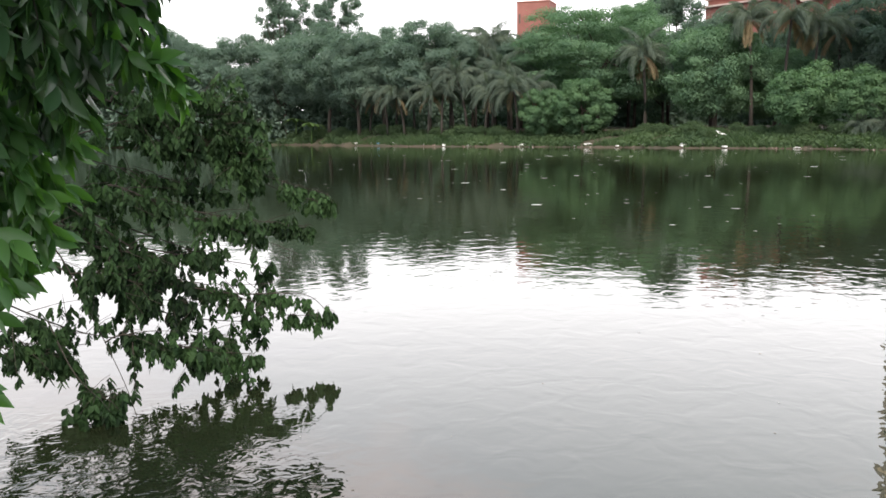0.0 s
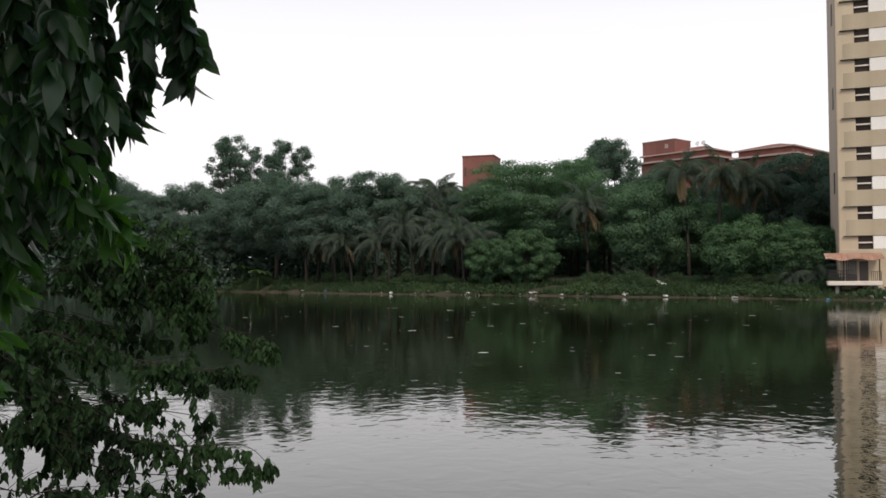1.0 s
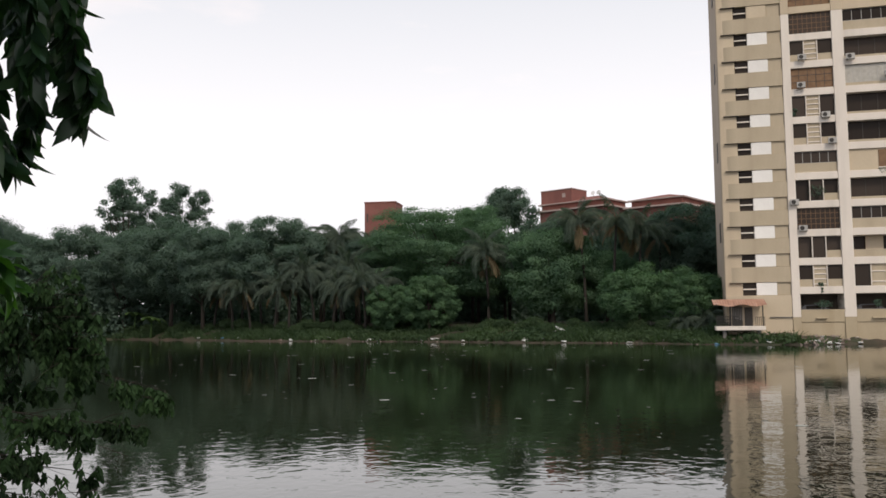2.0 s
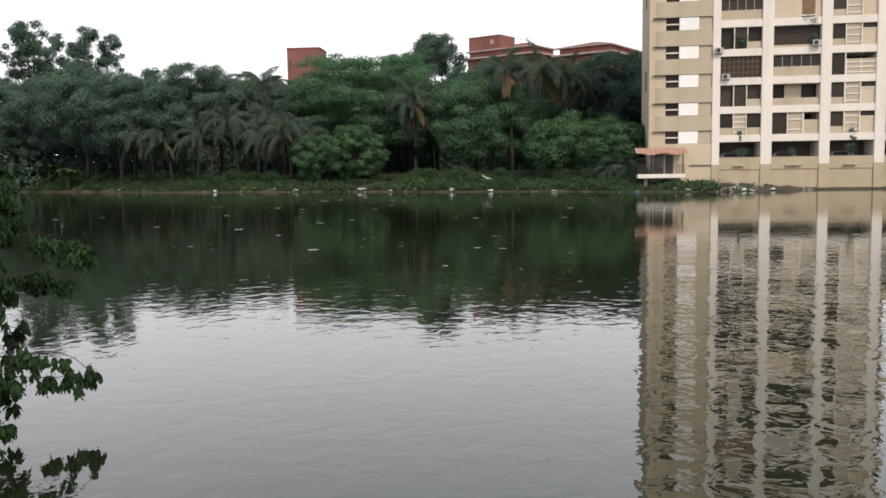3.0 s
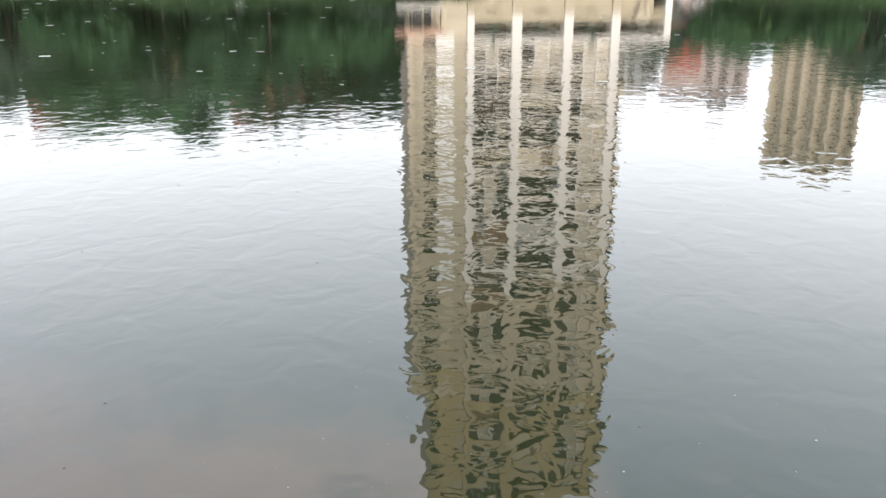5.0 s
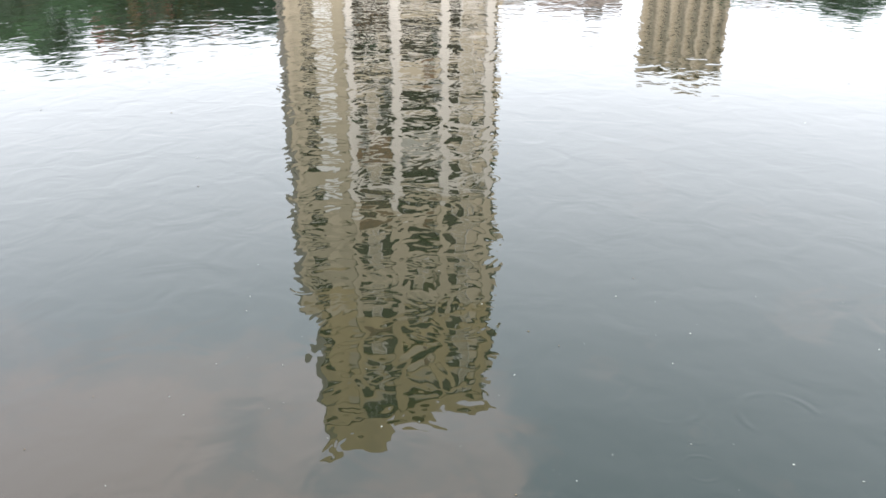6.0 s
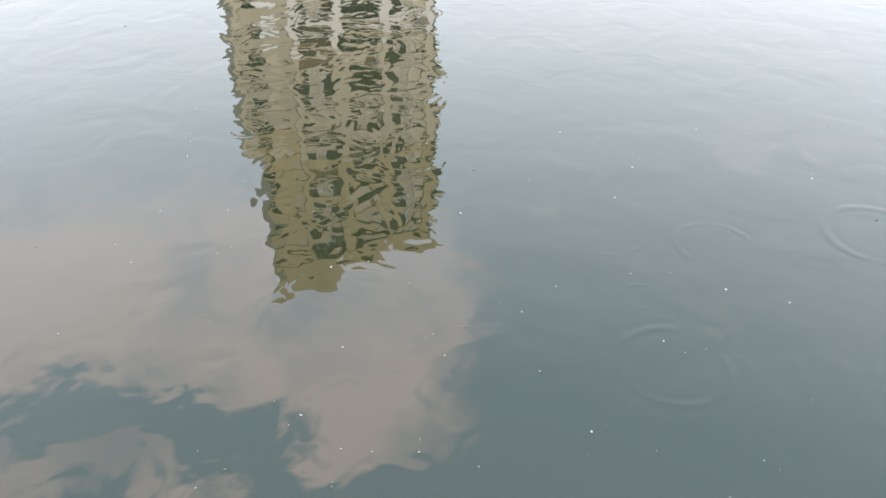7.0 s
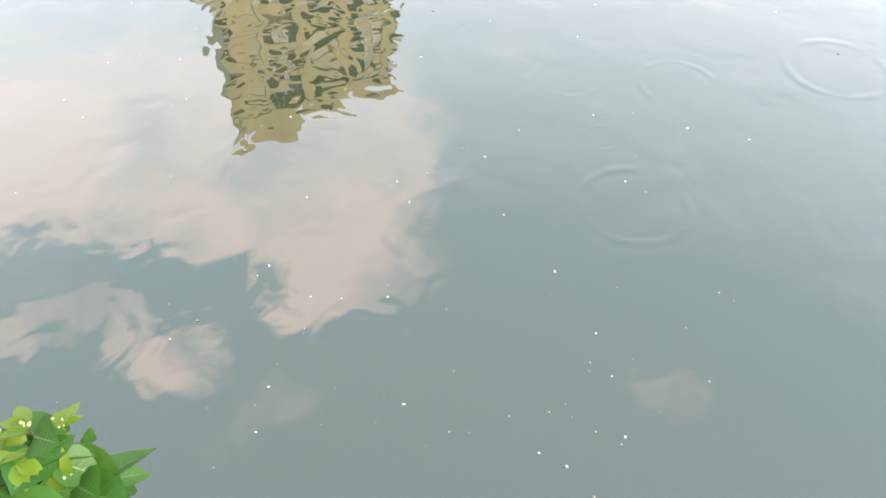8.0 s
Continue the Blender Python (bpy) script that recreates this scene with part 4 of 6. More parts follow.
def red_block(az, dist, yaw, width, deep, eave, label, penthouse):
    """A brick block with two stepped eaves and a low hipped roof."""
    b = thing("brick_building", label, "building", spot(az, dist), yaw)
    h = width / 2
    part("wall_block", one_box(-h, h, 0, deep, -1, eave - 1.2, bevel=0.05), BRICK, b)
    part("lower_eave", one_box(-h - 1, h + 1, -1.0, deep + 1, eave - 1.19, eave - 0.85), SLAB, b)
    part("attic_wall", one_box(-h + 0.3, h - 0.3, 0.3, deep - 0.3, eave - 0.845, eave + 0.35), TILE, b)
    part("upper_eave", one_box(-h - 0.3, h + 0.3, -0.3, deep + 0.3, eave + 0.355, eave + 0.62), SLAB, b)
    bm = bmesh.new()
    z, inset = eave + 0.625, min(width, deep) * 0.42
    lo = [bm.verts.new(q) for q in ((-h, 0, z), (h, 0, z), (h, deep, z), (-h, deep, z))]
    hi = [bm.verts.new(q) for q in ((-h + inset, inset, z + 1.2), (h - inset, inset, z + 1.2), (h - inset, deep - inset, z + 1.2), (-h + inset, deep - inset, z + 1.2))]
    for i in range(4):
        j = (i + 1) % 4
        bm.faces.new((lo[i], lo[j], hi[j], hi[i]))
    bm.faces.new(hi)
    bm.faces.new(lo[::-1])
    part("hipped_roof", bm, TILE, b)
    facade_windows(b, -h + 1, h - 1, 0, [eave - 4.2 - 3.4 * i for i in range(4)], 2.6, 1.3, 1.6, SLAB)
    if penthouse:
        part("penthouse", one_box(-h, -h + 8, 0.5, 6.5, eave + 0.63, eave + 3.5), BRICK, b)
        part("penthouse_coping", one_box(-h - 0.1, -h + 8.1, 0.4, 6.6, eave + 3.505, eave + 3.7), SLAB, b)
        part("penthouse_window", one_box(-h + 5.6, -h + 6.4, 0.42, 0.497, eave + 1.8, eave + 2.7), SLAB, b)
        for x in (3.6, 5.0):
            d = thing("satellite_dish", "small pale dish on a brick building roof", "dish", group="dishes")
            d.matrix_basis = b.matrix_basis @ pose(x, 3, eave + 1.2)
            vs, fs = tube([(0, 0, 0), (0, 0, 0.9)], [0.05, 0.05], 6)
            linked("mast", np_mesh("mast", vs, fs, METAL), d)
            vs, fs = tube([(0, -0.02, 1.1), (0, -0.25, 1.15)], [0.12, 0.5], 12)
            linked("dish", np_mesh("dish", vs, fs, LITTERW), d)


red_stair_tower()
red_block(-19.0, 182, -52, 16.6, 9.0, 27.2, "red brick building with stepped pale eaves", True)
red_block(-24.5, 172, -50, 11.4, 20.0, 25.9, "red brick building with a low hipped roof", False)


def second_tower():
    b = thing("distant_apartment_tower", "distant beige apartment tower with vertical ribs", "building", spot(-54.7, 180), -54)
    part("wall_block", one_box(-8.3, 8.3, 0, 14, -1, 35.3, bevel=0.05), BEIGE, b)
    for i, x in enumerate((-8.2, -5.2, -2.6, 0.4, 3.0, 5.6, 7.9)):
        part("rib", one_box(x - 0.35, x + 0.35, -0.5, -0.003, -1, 35.6 + 0.4 * (i % 2)), CREAM, b)
    part("roof_parapet", one_box(-8.5, 8.5, -0.6, 14.2, 36.01, 36.8), BEIGE, b)
    part("stair_head", one_box(-1, 5, 3, 9, 36.81, 38.6), BEIGE, b)
    for x in (-6.7, -3.9, -1.1, 1.7, 4.3, 6.8):
        facade_windows(b, x - 0.9, x + 0.9, 0, [4 + 3 * i for i in range(10)], 1.7, 0.9, 1.2, BEIGE)


second_tower()


def pink_house():
    b = thing("plaster_house", "pale pink plastered apartment house behind the trees", "building", spot(-48.0, 150), -48)
    part("wall_block", one_box(-7.0, 7.0, 0, 12, -1, 19.0, bevel=0.05), PINK, b)
    part("roof_slab", one_box(-7.4, 7.4, -0.6, 12.4, 19.005, 19.4), SLAB, b)
    part("brick_bay", one_box(-6.0, -0.8, -0.9, -0.003, -1, 14.5), REDPAINT, b, "red painted bay")
    facade_windows(b, -0.4, 6.8, 0, [3 + 3.1 * i for i in range(5)], 2.3, 1.3, 1.5)
    facade_windows(b, -5.8, -1.0, -0.9, [3 + 3.1 * i for i in range(3)], 2.3, 1.2, 1.5)
    part("water_tank", one_box(1, 4, 4, 7, 19.41, 21.6), GREYWALL, b)


pink_house()


def pale_house():
    b = thing("pale_house", "weathered pale grey house with small balconies", "building", spot(-43.9, 146), -44)
    part("wall_block", one_box(-4.0, 3.4, 0, 10, -1, 17.0, bevel=0.05), PALEWALL, b)
    part("roof_slab", one_box(-4.3, 3.7, -0.5, 10.3, 17.005, 17.35), SLAB, b)
    part("stair_head", one_box(-2.5, 1.5, 3, 8, 17.355, 19.4), PALEWALL, b)
    facade_windows(b, -3.8, -0.4, 0, [3 + 3.1 * i for i in range(5)], 1.7, 1.1, 1.5)
    for i in range(5):
        z = 2.4 + 3.1 * i
        k = part("balcony", one_box(0.2, 3.0, -1.1, -0.003, z, z + 1.0, bevel=0.03), PALEWALL, b)
        # dark sheet on the wall for the shade behind the balcony
        part("recess", one_box(0.4, 2.8, -0.06, -0.004, z + 1.02, z + 2.6), FRAME, k)


pale_house()


def plain_house(az, d, w, h, mat, label):
    b = thing("far_house", label, "building", spot(az, d), az, group="far houses")
    part("wall_block", one_box(-w / 2, w / 2, 0, 10, -1, h, bevel=0.05), mat, b)
    part("roof_slab", one_box(-w / 2 - 0.3, w / 2 + 0.3, -0.5, 10.3, h + 0.005, h + 0.35), SLAB, b)
    facade_windows(b, -w / 2 + 0.5, w / 2 - 0.5, 0, [1.2 + 3.1 * i for i in range(int(h // 3.1))], 2.4, 1.3, 1.4)


plain_house(-61.0, 140, 14, 15.5, BRICK, "brownish brick house beyond the far trees")
plain_house(13.5, 200, 16, 6, PINK, "low pale house glimpsed under the far trees")


def grey_shed():
    s = thing("lean_to_shed", "grey weathered shed beside the podium", "shed")
    s.matrix_basis = TOWER_M
    part("wall_block", one_box(39.2, 45.5, 6.0, 10, 0.2, 4.4), GREYWALL, s)
    part("roof", one_box(38.9, 45.9, 5.6, 10.3, 4.405, 4.6), RUST, s)
    # dark sheet on the wall in place of a shaded opening
    part("opening", one_box(41, 42.4, 5.93, 5.997, 0.9, 3.1), FRAME, s)


grey_shed()

# ---------------------------------------------------------------- trees on the far bank
def stand(master, spots):
    """Puts a tree and its copies at (heading, distance, turn, size)."""
    for i, (az, d, rz, s) in enumerate(spots):
        x, y, _ = spot(az, d)
        m = pose(x, y, ground_z(x, y) - 0.05, 0, 0, rz)
        ob = master if i == 0 else copy_thing(master, m)
        ob.matrix_basis = m @ Matrix.Diagonal((s, s, s, 1))


dark_a = tree("broadleaf_tree", "dark dense broadleaf tree on the far bank", 1, 17, 18, 4.2, 150, 95000, 0.175, LEAF_DARK, small=0.10)
dark_b = tree("broadleaf_tree", "dark rounded broadleaf tree on the far bank", 2, 15, 16.5, 3.8, 130, 80000, 0.175, LEAF_DARK, small=0.10)
stand(dark_a, [(17.6, 164, 20, 1.05), (13.2, 160, 100, 1.0), (22.5, 166, 150, 1.1), (7.6, 146, 240, 1.03), (3.9, 140, 60, 0.93), (28, 168, 10, 1.1), (34, 168, 70, 1.1),
               (-2.0, 136, 300, 0.76), (-24.0, 128, 30, 0.85), (-10, 150, 200, 1.0), (-64, 118, 20, 0.7), (40, 165, 300, 1.2)])
stand(dark_b, [(15.4, 156, 0, 0.95), (10.4, 152, 130, 1.05), (0.9, 131, 210, 1.04), (5.6, 138, 80, 1.0), (-17.4, 122, 30, 0.92), (-26.6, 123, 160, 1.02), (20.0, 158, 60, 1.0),
               (25.0, 160, 220, 1.0), (-29.5, 122, 80, 0.9), (-4.4, 134, 45, 0.85), (-6.7, 138, 20, 0.95), (-21.6, 141, 70, 0.92), (-5.2, 141, 250, 0.88), (-14.4, 134, 15, 0.72), (-12.6, 137, 200, 0.8), (-57.5, 112, 100, 0.62), (-61, 115, 10, 0.65), (-45.0, 125, 60, 0.6), (-47.6, 119, 200, 0.42), (-50.5, 117, 140, 0.48), (-43.4, 128, 20, 0.6)])
tall = tree("tall_tree", "tall sparse tree rising over the canopy", 3, 11.0, 27, 12, 85, 19000, 0.21, LEAF_DARK, flat=0.75, radius=0.3, limbs=30, small=0.105)
stand(tall, [(10.3, 158, 0, 1.03), (6.9, 156, 120, 0.97)])
rain = tree("spreading_tree", "wide spreading tree with layered green canopy", 4, 25, 17.5, 2.5, 210, 110000, 0.17, LEAF_RAIN, flat=0.34, layers=True, radius=0.45, limbs=14, small=0.095)
stand(rain, [(-10.2, 126, 40, 1.0)])
dome = tree("domed_tree", "tall domed dense green tree", 6, 11.5, 22.8, 8, 70, 36000, 0.21, LEAF_DARK, radius=0.35, small=0.13)
stand(dome, [(-14.7, 139, 0, 1.0), (-12.2, 142, 90, 0.86)])
mid = tree("leafy_tree", "mid green tree leaning over the bank", 8, 14.5, 13.5, 0.6, 150, 70000, 0.165, LEAF_RAIN, flat=0.6, small=0.12)
stand(mid, [(-17.6, 115, 0, 1.0), (-21.2, 122, 140, 0.8), (-49.5, 113, 60, 0.5)])
bush = tree("round_bush_tree", "bright green rounded low tree at the shore", 9, 8.8, 7.8, 0.3, 130, 34000, 0.16, LEAF_BRIGHT, radius=0.2, small=0.085)
stand(bush, [(-9.3, 112, 0, 1.0), (-6.7, 115, 100, 0.86)])
shrub_tree = tree("shrubby_tree", "light green shrubby tree beside the tower", 10, 10.5, 8.2, 0.2, 130, 38000, 0.16, LEAF_BRIGHT, radius=0.16, flat=0.7, small=0.095)
stand(shrub_tree, [(-23.3, 103, 0, 0.98), (-26.6, 101, 130, 0.85), (-48.6, 107, 40, 0.7), (-52, 107, 200, 0.75), (-55.0, 106, 90, 0.7)])
low = tree("low_bush", "low dark green bush on the bank", 12, 4.6, 2.2, 0.0, 40, 6000, 0.12, LEAF_GRASS, radius=0.06, small=0.22)
rs = random.Random(3)
stand(low, [(a, shore_at(a) + rs.uniform(3.5, 9), rs.uniform(0, 360), rs.uniform(0.35, 0.75)) for a in
            (17, 16, 15, 14, 13.2, 12.4, 11, 10, 8.2, 6.8, 5.1, 3.1, 1.4, -0.4, -1.8, -6.0, -7.2, -8.4, -10, -13.4, -16.4, -18, -19.8, -21.3, -23, -24.2, -26, -27.2, 9, 7.4, 6.2, 4.0, 2.2, 0.5, -1.1, -2.6, -3.7, -4.6, -11.5, -12.8, -14.2, -15.7, -17.2, -19, -20.4, -22, -25, -28.3, -47.4, -50.8, -54, -58)])


def far_woods():
    """The mass of growth behind the single trees."""
    rng = np.random.default_rng(17)
    n = 280000
    az = np.where(rng.random(n) < 0.8, rng.uniform(-32, 46, n), rng.uniform(-72, -44.6, n))
    right = az < -40
    d = np.where(right, rng.uniform(117, 132, n), 150 + rng.uniform(0, 24, n))
    h = np.where(right, 5.5, 11.0 + 1.5 * np.sin(az * 0.9) + 1.0 * np.sin(az * 2.3))
    z = 0.4 + h * rng.random(n) ** 1.5
    a = np.radians(az)
    pos = np.stack([-np.sin(a) * d, np.cos(a) * d, z], 1)
    v, f = leaf_quads(rng, pos, rng.normal(0, 0.6, (n, 3)) + np.array([0, -0.4, 0.7]), 0.5)
    tagged(new("far_woods", np_mesh("far_woods", v, f, LEAF_DARK)), "dark mass of undergrowth and trees behind the bank", "woods", kind="stuff")


far_woods()


# ---------------------------------------------------------------- palms
def frond_mesh(name, length, rise, droop, material, seed):
    """A feather frond along +x that rises at first and then hangs."""
    rng = np.random.default_rng(seed)
    pts, x, z, a = [], 0.0, 0.0, radians(rise)
    n = 22
    for i in range(n + 1):
        pts.append(Vector((x, 0, z)))
        x += math.cos(a) * length / n
        z += math.sin(a) * length / n
        a -= radians(droop) / n
    vs, fs = tube(pts, [0.045 * (1 - 0.85 * i / n) for i in range(n + 1)], 4)
    for i in range(2, n + 1):
        for s in (-1, 1):
            for h in (0, 0.33, 0.67):
                t = (i - h) / n
                p = pts[i].lerp(pts[i - 1], h)
                d = (pts[i] - pts[i - 1]).normalized()
                w = 1.0 * math.sin(math.pi * min(1, 0.14 + 0.84 * t)) * rng.uniform(0.75, 1.2) + 0.12
                tip = p + Vector((d.x * 0.5 * w, s * w * 0.42, d.z * 0.3 * w - w * rng.uniform(0.6, 1.1)))
                mid_p = p.lerp(tip, 0.45) + Vector((0, s * 0.12 * w, 0.12 * w))
                o = len(vs)
                vs += [tuple(p), tuple(mid_p + d * 0.04), tuple(tip), tuple(mid_p - d * 0.04)]
                fs.append((o, o + 1, o + 2, o + 3))
    return np_mesh(name, vs, fs, material)


FRONDS = [frond_mesh("frond", 4.6, 80, 95, LEAF_PALM, 1), frond_mesh("frond", 5.4, 52, 152, LEAF_PALM, 2), frond_mesh("frond", 5.2, 22, 122, LEAF_PALM, 3)]
DRY = frond_mesh("dry_frond", 4.2, -20, 75, LEAF_DRY, 4)


def palm(seed, height, dry=0):
    r = random.Random(seed)
    p = thing("coconut_palm", "coconut palm with drooping grey-green fronds", "palm tree", group="palms on the far bank")
    lx, ly = r.uniform(-1.2, 1.2), r.uniform(-1.2, 1.2)
    line = [(lx * t * t, ly * t * t, height * t - 0.5 * (t == 0)) for t in (0, 0.2, 0.4, 0.6, 0.8, 1.0)]
    linked("trunk", np_mesh("trunk", *tube(line, [0.26, 0.19, 0.17, 0.16, 0.15, 0.13], 9), PALMBARK, True), p)
    n = 30
    for i in range(n):
        kind = 0 if i < 5 else 1 if i < 18 else 2
        linked("frond", FRONDS[kind], p, (lx, ly, height - 0.1 * kind), (r.uniform(-0.35, 0.35), r.uniform(-0.38, 0.3), i * 2.4 + r.uniform(-0.5, 0.5)), (r.uniform(0.72, 1.12),) * 3)
    for i in range(dry):
        linked("dry_frond", DRY, p, (lx, ly, height - 0.3), (0, 0, r.uniform(0, 6.3)), (r.uniform(0.8, 1.0),) * 3)
    return p


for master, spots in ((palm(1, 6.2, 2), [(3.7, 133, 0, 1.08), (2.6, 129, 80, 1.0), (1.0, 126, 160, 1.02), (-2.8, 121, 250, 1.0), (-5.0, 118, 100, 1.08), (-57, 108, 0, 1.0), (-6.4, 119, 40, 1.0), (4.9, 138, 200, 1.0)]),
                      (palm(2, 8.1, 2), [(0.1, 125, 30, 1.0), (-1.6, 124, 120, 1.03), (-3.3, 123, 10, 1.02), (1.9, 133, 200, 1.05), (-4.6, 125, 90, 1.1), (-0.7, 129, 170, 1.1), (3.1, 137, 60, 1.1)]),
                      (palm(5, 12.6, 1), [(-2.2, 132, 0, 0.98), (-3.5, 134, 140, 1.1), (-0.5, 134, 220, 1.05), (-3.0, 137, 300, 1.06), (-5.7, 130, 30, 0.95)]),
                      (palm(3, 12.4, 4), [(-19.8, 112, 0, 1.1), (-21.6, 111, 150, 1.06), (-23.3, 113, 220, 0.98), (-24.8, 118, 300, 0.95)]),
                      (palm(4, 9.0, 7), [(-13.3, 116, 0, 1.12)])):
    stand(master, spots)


def banana(seed):
    r = random.Random(seed)
    b = thing("banana_plant", "banana clump with broad arching leaves", "plant", group="banana plants at the shore")
    linked("stem", np_mesh("stem", *tube([(0, 0, -0.3), (0.05, 0, 1.2), (0.1, 0.05, 2.4)], [0.16, 0.13, 0.08], 8), LEAF_BANANA, True), b)
    for i in range(9):
        vs, fs, x, z, a, n = [], [], 0.0, 2.2, radians(r.uniform(50, 80)), 10
        L = r.uniform(2.0, 2.8)
        for k in range(n + 1):
            t = k / n
            w = 0.36 * math.sin(math.pi * min(1, 0.04 + 0.93 * t)) ** 0.6 if k > 1 else 0.03
            vs += [(x, -w, z - 0.06), (x, 0, z), (x, w, z - 0.06)]
            x += math.cos(a) * L / n
            z += math.sin(a) * L / n
            a -= radians(r.uniform(11, 14))
        for k in range(n):
            o = 3 * k
            fs += [(o, o + 1, o + 4, o + 3), (o + 1, o + 2, o + 5, o + 4)]
        linked("leaf", np_mesh("leaf", vs, fs, LEAF_BANANA, True), b, (0, 0, 0), (0, 0, i * 2.4 + r.uniform(-0.3, 0.3)))
    return b


stand(palm(6, 1.6), [(-27.3, 97.6, 0, 0.72), (-26.5, 98.8, 100, 0.62), (-28.0, 98.6, 50, 0.66), (-25.7, 99, 10, 0.5)])
stand(banana(1), [(8.8, 143, 0, 1.2), (9.8, 150, 0, 1.2), (-51, 103, 60, 1.3)])


# ---------------------------------------------------------------- grass, litter and rubble on the banks
def bank_grass():
    rng = np.random.default_rng(11)
    pos = []
    while len(pos) < 46000:
        az = rng.uniform(-66, 24)
        d = shore_at(az) + 0.3 + abs(rng.normal(0, 4.0))
        if -47.2 < az < -36.4 or (-47.2 < az < -28.5 and d > 93.5) or (-47.2 < az < -33.2 and rng.random() < 0.8) or (-33.2 <= az < -27.5 and rng.random() < 0.6):
            continue
        x, y, _ = spot(az, d)
        if noise.noise(Vector((x * 0.22, y * 0.22, 0))) < -0.36 or ground_z(x, y) < -0.15:
            continue
        pos.append((x, y, ground_z(x, y)))
    pos = np.array(pos)
    n = len(pos)
    h = rng.uniform(0.15, 0.7, (n, 1)) * rng.uniform(0.6, 1.3, (n, 1))
    a = rng.uniform(0, 6.283, (n, 1))
    side = np.concatenate([np.cos(a), np.sin(a), 0 * a], 1) * rng.uniform(0.04, 0.10, (n, 1))
    lean = rng.normal(0, 0.75, (n, 3)) * h
    lean[:, 2] = h[:, 0]
    v = np.stack([pos - side, pos + side, pos + lean + side * 0.3, pos + lean - side * 0.3], 1).reshape(-1, 3)
    ob = new("grass", np_mesh("grass", v, np.arange(4 * n).reshape(-1, 4), LEAF_GRASS))
    tagged(ob, "rough green grass and weeds along the bank", "grass", kind="stuff")
    # leafy weeds in patches among the grass
    pick = pos[rng.permutation(n)[:900]]
    pick = pick[[noise.noise(Vector((x * 0.12 + 9, y * 0.12, 1))) > -0.05 for x, y, z in pick]]
    clumps = [(x, y, z + 0.15, s * 1.5, s * 1.5, s * 0.8) for (x, y, z), s in zip(pick, rng.uniform(0.25, 0.85, len(pick)))]
    weeds = new("weeds", crown_mesh("weeds", rng, clumps, 26000, 0.2, LEAF_GRASS))
    tagged(weeds, "leafy green weeds growing along the bank", "weeds", kind="stuff")


bank_grass()


def crumpled(seed, material, name, thick=0.3):
    rng = random.Random(seed)
    bm = bmesh.new()
    bmesh.ops.create_icosphere(bm, subdivisions=2, radius=0.5)
    for v in bm.verts:
        v.co *= rng.uniform(0.6, 1.15)
        v.co.z *= thick
    me = bpy.data.meshes.new(name)
    bm.to_mesh(me)
    bm.free()
    me.materials.append(material)
    return me


HEAP = spot(-46.6, 103.6)


def heap_z(x, y):
    """Height of the rubble heap over the ground."""
    q = math.hypot(x - HEAP[0], y - HEAP[1]) / 3.0
    return 1.9 * max(0.0, 1 - q) ** 0.8 + 0.25 * noise.noise(Vector((x * 1.3, y * 1.3, 5))) * (q < 1)


def rubble_heap():
    vs, fs, n = [], [], 34
    for i in range(n + 1):
        for j in range(n + 1):
            x, y = HEAP[0] - 5 + 10 * i / n, HEAP[1] - 5 + 10 * j / n
            vs.append((x, y, max(-0.3, ground_z(x, y)) - 0.1 + heap_z(x, y)))
    for i in range(n):
        for j in range(n):
            a = i * (n + 1) + j
            fs.append((a, a + n + 1, a + n + 2, a + 1))
    tagged(new("rubble_heap", np_mesh("rubble_heap", vs, fs, STONE)), "grey heap of building rubble beside the podium", "rubble", kind="stuff")


rubble_heap()


